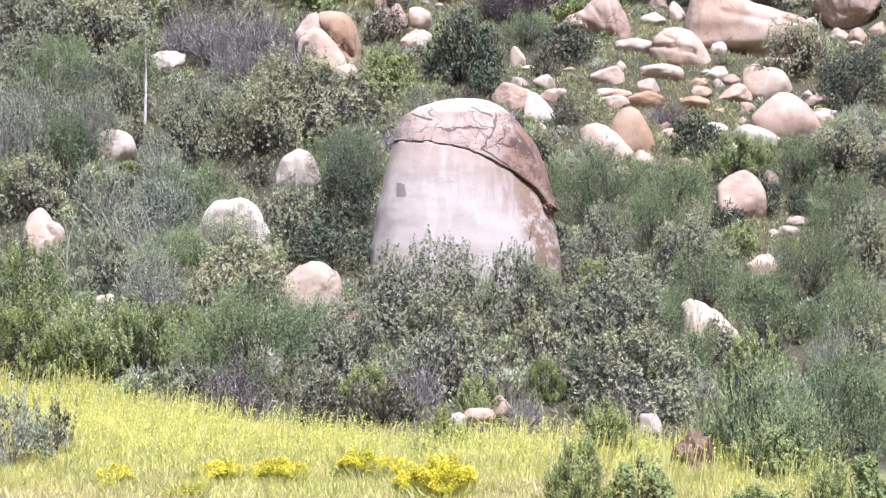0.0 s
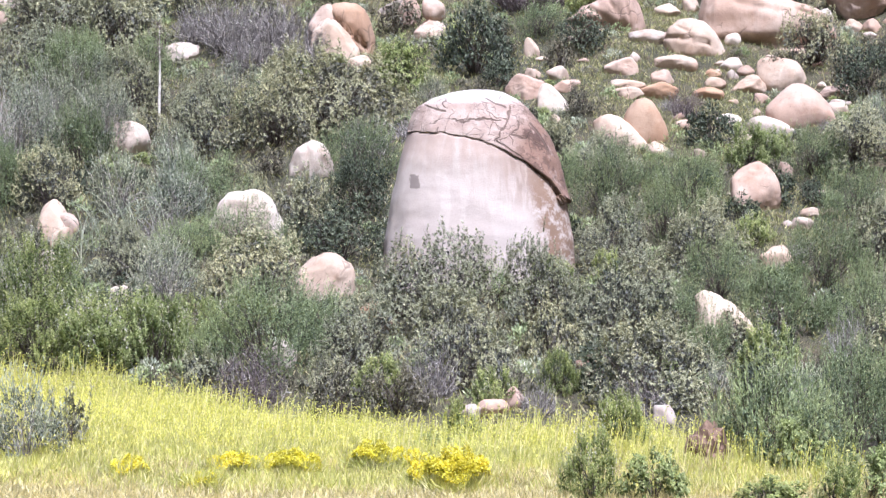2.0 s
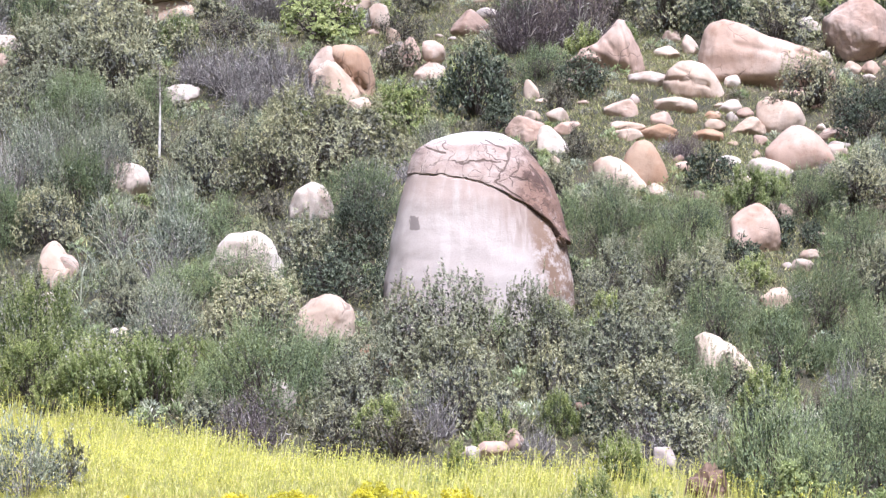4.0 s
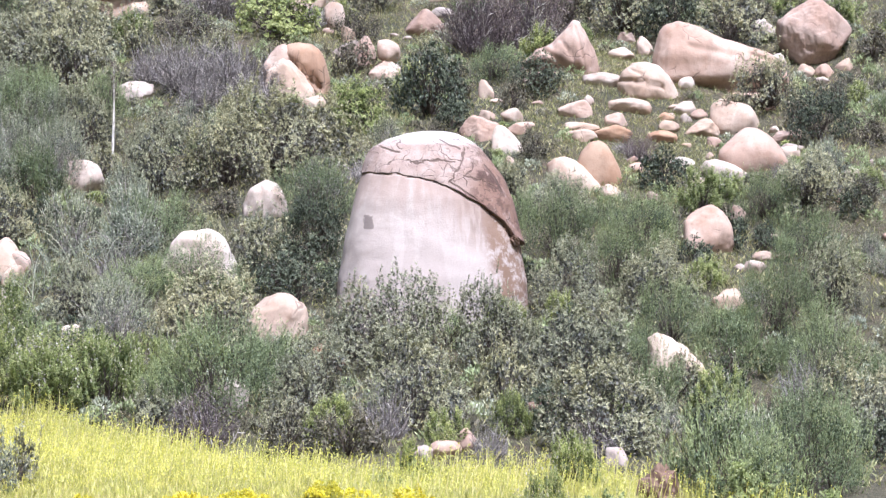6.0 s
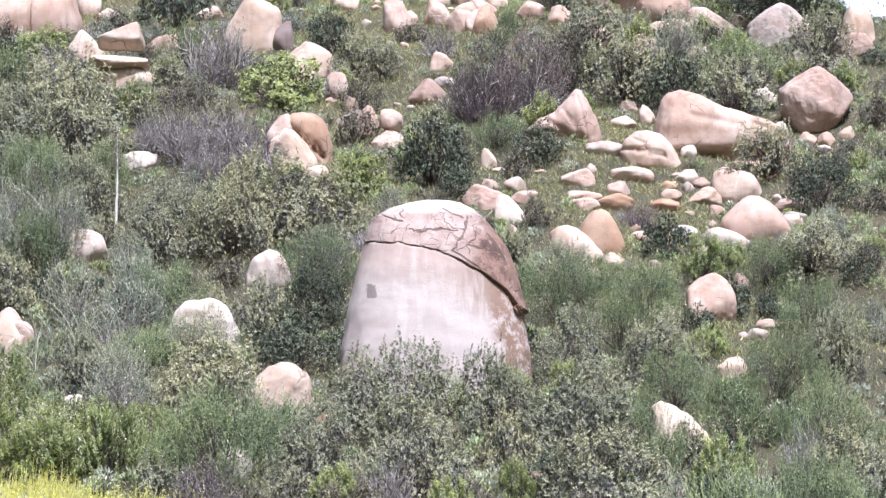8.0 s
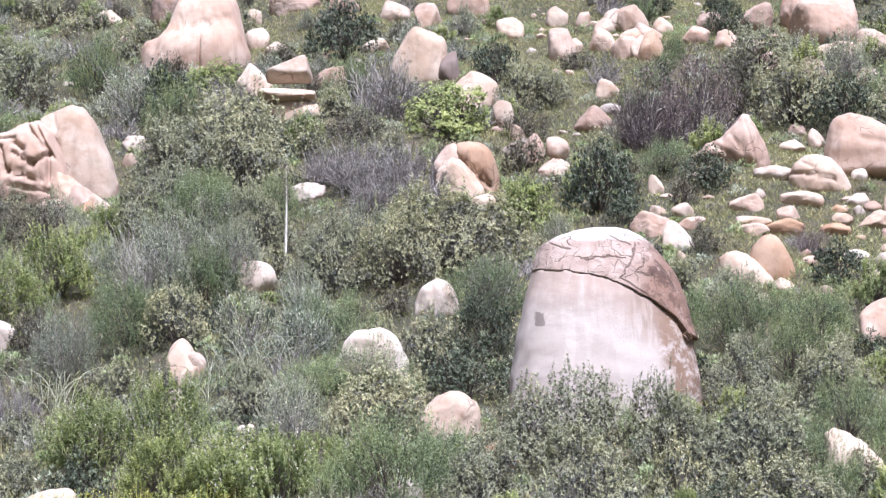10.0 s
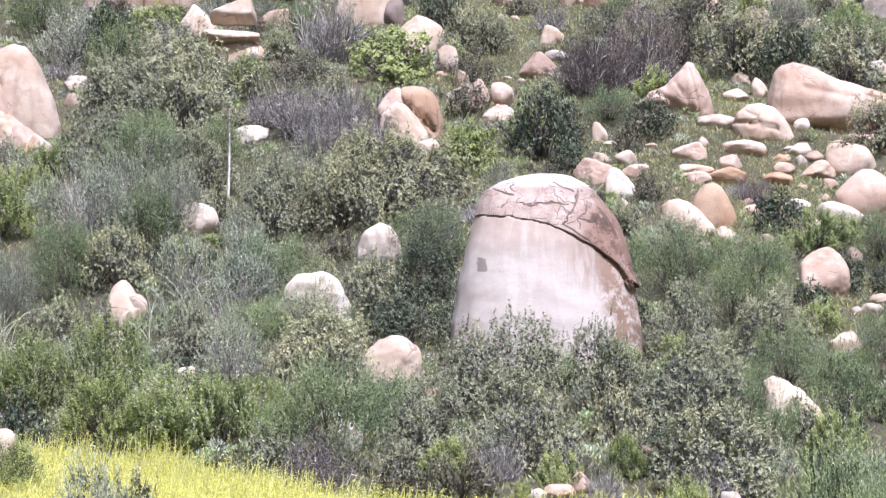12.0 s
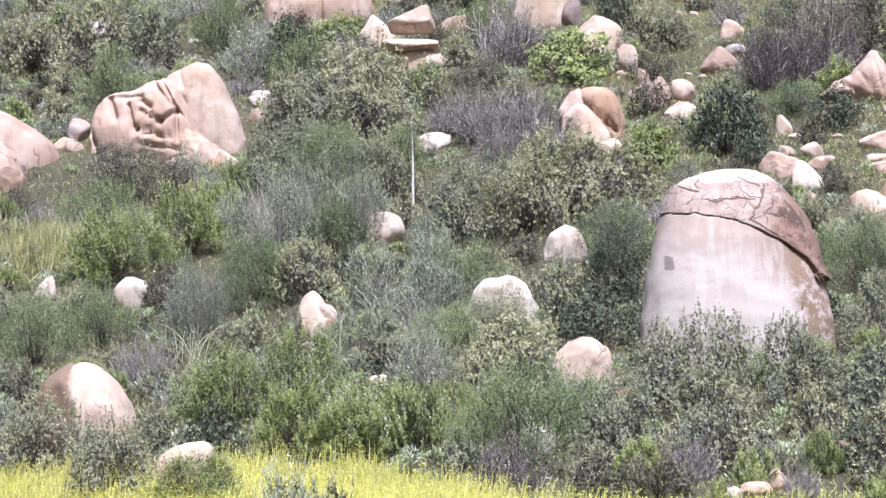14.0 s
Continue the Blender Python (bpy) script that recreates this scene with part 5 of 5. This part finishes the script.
def monolith(x, y, s):
    """The tall dome: a smooth split face under a cracked cap that juts out in a beak."""
    up = s * 1.043
    zs = np.array([-40, 7, 88, 158, 228, 273, 298, 323, 338, 350, 355, 356.5]) * up
    left = np.array([180, 177, 172, 161, 146, 133, 126, 114, 88, 52, 26, 0.5]) * s
    right = np.array([181, 178, 173, 163, 147, 128, 109, 88, 69, 46, 25, 0.5]) * s

    def skin(a, z, grow=1.0, push=0.0):
        l, r = np.interp(z, zs, left), np.interp(z, zs, right)
        ca, sa = math.cos(a), math.sin(a)
        k = (abs(ca) ** 2.6 + abs(sa) ** 2.6) ** (-1 / 2.6)
        mean = (l + r) / 2
        mid = (r - l) / 2
        wob = grow * (1 + 0.014 * fbm(Vector((ca * 1.6, sa * 1.6, z * 0.6)), 4) + 0.006 * fbm(Vector((ca * 6, sa * 6, z * 2)), 9))
        return Vector((mid + (mean * wob + push) * ca * k, (mean * 0.8 * wob + push) * sa * k, z))

    def crack(ca):
        jag = 0.09 * fbm(Vector((ca * 3.1, 0.4, 0.2)), 2, 4)
        return float(np.interp(ca * 150, [-131, -74, -24, 26, 73, 94, 112, 121, 150], [275, 272, 262, 247, 222, 204, 186, 163, 152])) * up + jag

    def lathe(name, rows, n, place, material):
        verts = [tuple(place(2 * math.pi * i / n, v)) for v in rows for i in range(n)]
        faces = [(j * n + i, j * n + (i + 1) % n, (j + 1) * n + (i + 1) % n, (j + 1) * n + i) for j in range(len(rows) - 1) for i in range(n)]
        return mesh_from(name, verts, faces, material, True)

    top = new("monolith_boulder")
    top.matrix_world = pose(x, y + 140 * s, float(ground(x, y)))
    tagged(top, "tall domed pale pink granite boulder with cracked cap", "rock")

    def face(a, z):
        return skin(a, z, 0.955 if z > crack(math.cos(a)) + 0.03 else 1.0)

    def cap(a, v):
        ca, sa = math.cos(a), math.sin(a)
        z0 = crack(ca)
        z = z0 + 0.055 + (356 * up - z0 - 0.055) * (1 - (1 - max(v, 0)) ** 1.5)
        if v < 0:
            return skin(a, z0 + 0.09, 0.93)
        lip = math.exp(-((z - z0) / 0.28) ** 2)
        east = math.exp(-((math.atan2(sa, ca) + 0.5) / 0.35) ** 2)
        plates = 0.018 * noise.cell(Vector((ca * 4.0, sa * 4.0, z * 1.8 + ca)))
        p = skin(a, z, 1.0, 0.02 + 0.045 * max(0, ca + 0.3) * (0.4 + 0.6 * lip) + 0.1 * lip * east + plates)
        p.z -= 0.04 * lip * east
        return p

    rows = np.concatenate([np.linspace(-40, 300, 120), np.linspace(302, 352, 24)]) * up
    part("face", lathe("face", rows, 180, face, face_stone()), top, "smooth pale face with brown rain streaks")
    rows = np.concatenate([[-0.1], np.linspace(0, 0.15, 16), np.linspace(0.17, 1, 50)])
    part("cap", lathe("cap", rows, 220, cap, cap_stone(s)), top, "cracked brown-stained granite cap")
    bm = bmesh.new()
    bmesh.ops.create_icosphere(bm, subdivisions=4, radius=1.0)
    for v in bm.verts:
        v.co *= 1 + 0.35 * fbm(v.co * 1.5, 3, 4)
        v.co = Vector((v.co.x * 0.17 + 147 * s, v.co.y * 0.27 - 1.05, v.co.z * 0.19 + 161 * up - 0.05 * v.co.x))
    me = bpy.data.meshes.new("beak")
    bm.to_mesh(me)
    bm.free()
    me.materials.append(STONE["dark"])
    part("beak", me, top, "dark broken beak at the end of the cap")
    FOOTPRINTS.append((x, y, 360 * s, 300 * s))


monolith(*MONOLITH)


# ---------------------------------------------------------------- stalk, banks, flowers
def yucca_stalk(x, y, high):
    rng = np.random.default_rng(4)
    top = new("yucca_stalk")
    top.matrix_world = pose(x, y, float(ground(x, y)))
    tagged(top, "tall bleached dead yucca stalk above the brush", "plant")
    line = np.array([[0.03 * math.sin(t * 3), 0, high * t - 0.1] for t in np.linspace(0, 1, 9)])
    part("stalk", tubes([(line, 0.06)], "stalk", WOOD["pale"], 7), top, "bleached straight stalk")
    pods = np.stack([rng.normal(size=340) * 0.09, rng.normal(size=340) * 0.09, high * rng.uniform(0.62, 1.0, 340)], -1)
    tagged(part("seed_head", leaves_on(rng, pods, rng.normal(size=pods.shape), 0.07, 0.04, "seed_head", LEAF["purple"]), top), "dry brown seed pods", kind="stuff")


def dark_tree(x, y, w, h):
    """A low dark evergreen on the crest: a leaning trunk, level limbs and flat layered pads of leaves."""
    rng = np.random.default_rng(9)
    top = new("evergreen_tree")
    top.matrix_world = pose(x, y, float(ground(x, y)) - 0.1)
    tagged(top, "dark layered evergreen tree on the crest", "tree")
    trunk = np.array([[0.1 * math.sin(2 * t), 0, h * 0.8 * t] for t in np.linspace(0, 1, 7)])
    part("trunk", tubes([(trunk, 0.2)], "trunk", WOOD["brown"], 9), top)
    limbs, spots, ways = [], [], []
    for k in range(26):
        a, up = 2.4 * k, h * (0.22 + 0.7 * k / 26)
        reach = w * 0.5 * math.sqrt(max(0.12, 1 - (k / 27) ** 1.6)) * rng.uniform(0.65, 1.05)
        way = np.array([math.cos(a), 0.6 * math.sin(a), 0.12])
        foot = np.array([0, 0, up * 0.85])
        limbs.append((np.array([foot + way * reach * t for t in np.linspace(0, 1, 5)]), 0.05))
        pad = foot + way * reach * 0.72 + rng.normal(size=(420, 3)) * np.array([0.3 * reach, 0.22 * reach, 0.13])
        spots.append(pad)
        ways.append(np.tile([0.0, -0.2, 1.0], (420, 1)))
    for line in limbs:
        part("limb", tubes([line], "limb", WOOD["brown"], 4), top)
    # the darkened oak leaf colour serves as the evergreen's own dark green
    part("crown", leaves_on(rng, np.concatenate(spots), np.concatenate(ways), 0.15, 0.07, "crown", LEAF["shade_dark"]), top)


def arching_grass(x, y, count, long, seed):
    """A loose bunch of long pale blades that rise and bend over."""
    rng = np.random.default_rng(seed)
    lines = []
    for _ in range(count):
        a, up, out = rng.uniform(0, 2 * math.pi), long * rng.uniform(0.6, 1.1), long * rng.uniform(0.15, 0.7)
        foot = np.array([rng.normal() * 0.25, rng.normal() * 0.25, -0.05])
        t = np.linspace(0, 1, 9)[:, None]
        lines.append((foot + np.array([math.cos(a), math.sin(a) * 0.6, 0]) * out * t**1.6 + np.array([0, 0, 1.0]) * up * (t - 0.42 * t**2.6), 0.016))
    top = new("bunch_grass", tubes(lines, "bunch_grass", LEAF["sage"], 3))
    top.matrix_world = pose(x, y, float(ground(x, y)))
    tagged(top, "bunch of long pale green arching grass blades", "grass", "arching grass bunches")


def earth_bank(x, y, w, h):
    bm = bmesh.new()
    bmesh.ops.create_icosphere(bm, subdivisions=4, radius=1.0)
    for v in bm.verts:
        v.co *= 1 + 0.3 * fbm(v.co * 2.2, 6, 4)
        v.co = Vector((v.co.x * w * 0.55, v.co.y * 0.5, v.co.z * h * 0.75))
    me = bpy.data.meshes.new("earth_bank")
    bm.to_mesh(me)
    bm.free()
    me.materials.append(EARTH)
    ob = new("earth_bank", me)
    ob.matrix_world = pose(x, y + 0.5, float(ground(x, y + 0.4)) + 0.1)
    FOOTPRINTS.append((x, y, w, 1.0))
    tagged(ob, "crumbling bank of bare reddish brown earth", "earth")


def gold_clump(x, y, w, h):
    """A low cushion of bright yellow flowers over thin green stems."""
    rng = np.random.default_rng(int(abs(x * 100)))
    top = new("goldfields_clump")
    top.matrix_world = pose(x, y, float(ground(x, y)))
    tagged(top, "low clump of bright yellow goldfields flowers", "flowers", "yellow flower clumps")
    n = int(4600 * w)
    a, r = rng.uniform(0, 2 * math.pi, n), np.sqrt(rng.random(n))
    lump = 0.7 + 0.3 * np.sin(a * 3 + x) * np.sin(r * 5)
    pts = np.stack([np.cos(a) * r * w / 2, np.sin(a) * r * 0.6, (0.4 + 0.6 * np.sqrt(1 - r**2 * 0.9)) * (h + 0.12) * lump * rng.uniform(0.75, 1.05, n)], -1)
    part("blossom", leaves_on(rng, pts, np.tile([0, -0.5, 1.0], (n, 1)), 0.042, 0.042, "blossom", LEAF["yellow"]), top)
    feet = pts * np.array([0.95, 0.95, 0.0])
    part("stem_tuft", needles_on(rng, feet, pts - feet, 0.3, 0.02, "stem_tuft", LEAF["grass"]), top)


yucca_stalk(*STALK)
dark_tree(17.6, 97.2, 6.2, 3.8)
for x, y, count, long, seed in ((-10.1, 58.0, 26, 2.3, 1), (-9.3, 58.6, 22, 2.4, 2), (-10.6, 57.6, 14, 1.7, 3), (-5.5, 54.0, 5, 1.6, 4), (-8.4, 59.0, 16, 2.0, 5), (-14.6, 57.5, 22, 2.2, 6), (-15.3, 58.2, 16, 2.0, 7), (10.3, 49.5, 7, 1.5, 8)):
    arching_grass(x, y, count, long, seed)
earth_bank(*BANK_995)
earth_bank(*BANK_1200)
for clump in GOLD:
    gold_clump(*clump)


# ---------------------------------------------------------------- undergrowth
CLEARINGS = [(-1.6, 92.9, 3.8, 14.2), (7.8, 73.0, 3.3, 6.3), (9.4, 61.4, 1.2, 3.8), (-1.5, 74.5, 1.4, 4.6), (-0.3, 96.2, 3.1, 8.9), (-6.3, 107.5, 5.8, 6.4), (7.4, 102.8, 3.5, 7.7), (-14.3, 101.6, 2.1, 5.0), (8.0, 78.5, 2.3, 6.3)]
MEADOW_X = [-12.2, -10.3, -8.3, -6.1, -3.6, -1.0, 1.3, 3.2, 5.0, 6.1, 7.2]
MEADOW_Y = [45.6, 48.2, 47.4, 45.7, 43.0, 41.2, 41.0, 40.8, 38.5, 35.8, 33.2]


def meadow_edge(x):
    return np.interp(x, MEADOW_X, MEADOW_Y)


def fill_slope():
    """Lower shrubs that close the scrub between the large ones, thin in the grassy openings."""
    rnd = random.Random(21)
    y = 43.0
    while y < 119:
        step = 1.2 + 0.012 * (y - 43)
        x = -0.37 * y - 2
        while x < 0.26 * y + 2:
            px, py = x + rnd.uniform(-0.5, 0.5) * step, y + rnd.uniform(-0.5, 0.5) * step
            x += step
            pick, size = rnd.random(), rnd.uniform(0.9, 1.9) + 0.006 * (y - 43)
            high = size * rnd.uniform(0.5, 0.75)
            if py < float(meadow_edge(px)) + 0.9 or py > 105 + 0.42 * (21 - px) + 3 or (px > 20.2 and py > 96):
                continue
            opening = min(((px - a) / c) ** 2 + ((py - b) / d) ** 2 for a, b, c, d in CLEARINGS)
            if opening < 1 and rnd.random() < 0.88:
                continue
            if any(abs(px - a) < (c + size) * 0.42 and b - 0.95 * high < py + 0.3 * size < b + 0.6 * d for a, b, c, d in FOOTPRINTS):
                continue
            if any((px - a) ** 2 + (py + 0.3 * size - b) ** 2 < (0.33 * (c + size)) ** 2 for a, b, c in SHRUBS):
                continue
            patch = noise.noise(Vector((px * 0.13, py * 0.13, 2.0))) + 0.35 * (pick - 0.5)
            mix = ("sage", "broom", "sumac", "sage", "sumac", "black_sage", "dark") if px < 0 else ("sumac", "broom", "sumac", "broom", "dark", "black_sage", "sage")
            kind = mix[int((patch * 2.2 + pick * 2 + 3.5)) % 7]
            if rnd.random() < (0.3 if py > 64 else 0.15):
                kind = "brush"
            if rnd.random() < 0.06:
                kind = "twig"
            bush(kind, px, py, size, high)
        y += step * 0.95


fill_slope()


def fill_gaps():
    """Small herbs and seedlings on the bare spots that are left, joined by their colour."""
    rnd, rng = random.Random(77), np.random.default_rng(78)
    feet = {"broom": [], "sage": [], "brush": []}
    for _ in range(2600):
        py = math.sqrt(rnd.uniform(44**2, 104**2))
        px, size, kind = py * rnd.uniform(-0.36, 0.25), rnd.uniform(0.25, 0.5), rnd.choice(("broom", "broom", "sage", "brush"))
        if py < float(meadow_edge(px)) + 0.5 or min(((px - a) / c) ** 2 + ((py - b) / d) ** 2 for a, b, c, d in CLEARINGS) < rnd.uniform(0.1, 0.9):
            continue
        if any((px - a) ** 2 + (py - b) ** 2 < (0.36 * c + 0.4 * size) ** 2 for a, b, c in SHRUBS):
            continue
        if any(abs(px - a) < 0.5 * c and b - 0.4 < py < b + d for a, b, c, d in FOOTPRINTS):
            continue
        s, w = crown_dome(rng, 170, 9, 0.7)
        s = s * size
        s[:, 2] += s[:, 1] * 0.4
        feet[kind].append(np.concatenate([s + np.array([px, py, float(ground(px, py)) - 0.03]), w], 1))
    for kind, words in (("broom", "low feathery green herbs between the shrubs"), ("sage", "low silvery herbs between the shrubs"), ("brush", "low olive brown herbs between the shrubs")):
        f = np.concatenate(feet[kind])
        tagged(new("low_herbs", needles_on(rng, f[:, :3], f[:, 3:] + np.array([0, 0, 0.5]), 0.13, 0.04, "low_herbs", LEAF[kind])), words, "herbs", kind="stuff")


def stray_stones():
    """Small stones between the boulders of the upper slope and in the boulder field."""
    rnd = random.Random(33)
    for a, b, c, d, n in ((8.0, 75.0, 5.5, 9.0, 26), (1.0, 96.0, 10.0, 13.0, 60), (-16.0, 96.0, 10.0, 10.0, 24), (13.0, 66.0, 3.0, 6.0, 8)):
        for _ in range(n):
            t, r = rnd.uniform(0, 2 * math.pi), math.sqrt(rnd.random())
            w = rnd.uniform(0.2, 0.6)
            rock(a + c * r * math.cos(t), b + d * r * math.sin(t), w, w * rnd.uniform(0.35, 0.75), rnd.choice(("tan", "pink", "pink", "grey")), rnd.randrange(900))


stray_stones()


def skirts():
    """Low growth that hides the feet of the larger boulders in the scrub."""
    rnd = random.Random(12)
    for a, b, c, d in list(FOOTPRINTS):
        if c < 0.8 or c > 2.2 or b > 88 or rnd.random() < 0.3 or min(((a - e) / g) ** 2 + ((b - f) / h) ** 2 for e, f, g, h in CLEARINGS) < 0.8:
            continue
        for side in (-0.36, 0.05, 0.42):
            w = rnd.uniform(0.7, 1.1) * min(1.5, 0.5 + 0.3 * c)
            bush(rnd.choice(("sage", "broom", "sumac", "black_sage")), a + side * c, b - 0.35 * w - 0.15, w, w * rnd.uniform(0.28, 0.4))


skirts()
fill_gaps()


# ---------------------------------------------------------------- grass
def tufts(rng, xs, ys, length, width, name, material, lean=0.35):
    n = len(xs)
    feet = np.stack([xs, ys, ground(xs, ys) - 0.02], -1)
    way = np.stack([rng.normal(size=n) * lean, rng.normal(size=n) * lean, np.ones(n)], -1)
    return needles_on(rng, feet, way, length, width, name, material)


def scattered(rng, n, y0, y1, inside):
    ys = np.sqrt(rng.uniform(y0**2, y1**2, n))
    xs = ys * rng.uniform(-0.37, 0.26, n)
    keep = inside(xs, ys)
    return xs[keep], ys[keep]


def grassland():
    rng = np.random.default_rng(8)
    low = lambda x, y: y < meadow_edge(x) + 0.3 + 0.4 * np.sin(x * 2.1)
    clumpy = lambda x, y: 0.5 + 0.5 * np.sin(x * 1.7 + 2 * np.sin(y * 1.1)) * np.sin(y * 2.3 + np.sin(x * 0.9))
    bare = lambda x, y: 0.5 * np.sin(x * 0.9 + 1.4 * np.sin(y * 0.8)) + 0.5 * np.sin(y * 1.6 + np.sin(x * 0.5)) + (36.6 - y) * 0.45
    xs, ys = scattered(rng, 260000, 31, 52, lambda x, y: low(x, y) & (bare(x, y) < rng.uniform(-0.3, 1.6, len(x))))
    tagged(new("meadow_grass", tufts(rng, xs, ys, 0.27, 0.019, "meadow_grass", LEAF["grass"], 0.4)), "tall pale yellow-green meadow grass", "grass", kind="stuff")
    xs, ys = scattered(rng, 90000, 31, 42, lambda x, y: low(x, y) & (bare(x, y) > rng.uniform(-0.5, 1.0, len(x))))
    tagged(new("dry_grass", tufts(rng, xs, ys, 0.2, 0.02, "dry_grass", LEAF["hay"], 0.7)), "short bleached pinkish hay in the meadow", "grass", kind="stuff")
    xs, ys = scattered(rng, 260000, 36, 52, lambda x, y: low(x, y) & (rng.random(len(x)) < 0.35 + 0.65 * clumpy(x, y)) & (y > 37.6 + 0.1 * x + 3.5 * rng.random(len(x)) ** 1.5))
    spots = np.stack([xs, ys, ground(xs, ys) + rng.uniform(0.16, 0.4, len(xs)) + 0.2 * (rng.random(len(xs)) < 0.08)], -1)
    tagged(new("mustard_flowers", leaves_on(rng, spots, rng.normal(size=spots.shape) + np.array([0, -0.6, 0.8]), 0.026, 0.02, "mustard_flowers", LEAF["flower"])),
           "small yellow mustard flowers over the meadow grass", "flowers", kind="stuff")
    xs, ys = scattered(rng, 90000, 34, 52, lambda x, y: low(x, y) & (y > meadow_edge(x) - 1.6 - 5.0 * rng.random(len(x)) ** 2.5) & (rng.random(len(x)) < 0.24))
    feet = np.stack([xs, ys, ground(xs, ys)], -1)
    tall = 0.25 + 0.45 * rng.random(len(xs)) ** 1.5
    way = unit(np.stack([0.12 + rng.normal(size=len(xs)) * 0.13, rng.normal(size=len(xs)) * 0.12, np.ones(len(xs))], -1))
    side = np.array([0.008, 0.0, 0.0])
    tip = feet + way * tall[:, None]
    tagged(new("mustard_stalks", quads("mustard_stalks", np.stack([feet - side, feet + side, tip + side * 0.5, tip - side * 0.5], 1), LEAF["grass"])),
           "thin upright mustard stalks along the meadow edge", "grass", kind="stuff")
    heads = np.repeat(tip, 4, axis=0) + rng.normal(size=(len(tip) * 4, 3)) * np.array([0.014, 0.014, 0.04])
    tagged(new("mustard_heads", leaves_on(rng, heads, rng.normal(size=heads.shape), 0.04, 0.03, "mustard_heads", LEAF["flower"])),
           "pale yellow mustard flower heads on thin stalks", "flowers", kind="stuff")
    opens = lambda x, y: np.min([((x - a) / c) ** 2 + ((y - b) / d) ** 2 for a, b, c, d in CLEARINGS], axis=0) < 1.25
    xs, ys = scattered(rng, 800000, 50, 118, lambda x, y: opens(x, y) & (np.sin(x * 3.1 + 2 * np.sin(y * 1.3)) * np.sin(y * 2.7 + x) > rng.uniform(-1.1, 0.7, len(x))))
    tagged(new("slope_grass", tufts(rng, xs, ys, 0.2, 0.022, "slope_grass", LEAF["dry"], 0.6)), "short green and straw grass between boulders", "grass", kind="stuff")
    xs, ys = scattered(rng, 125000, 40, 112, lambda x, y: ~low(x, y))
    tagged(new("undergrowth", tufts(rng, xs, ys, 0.26, 0.035, "undergrowth", LEAF["dry"], 0.7)), "low olive brown herbs beneath the shrubs", "grass", kind="stuff")


grassland()


def tall_grass(x, y):
    rng = np.random.default_rng(15)
    n = 9000
    xs, ys = x + rng.normal(size=n) * 1.0 - 0.3, y + 0.6 + rng.normal(size=n) * 0.7
    tagged(new("tall_grass", tufts(rng, xs, ys, 1.0, 0.03, "tall_grass", LEAF["straw"], 0.22)), "tall straw-yellow grass beside smooth boulders", "grass", kind="stuff")


tall_grass(*TALL_GRASS)
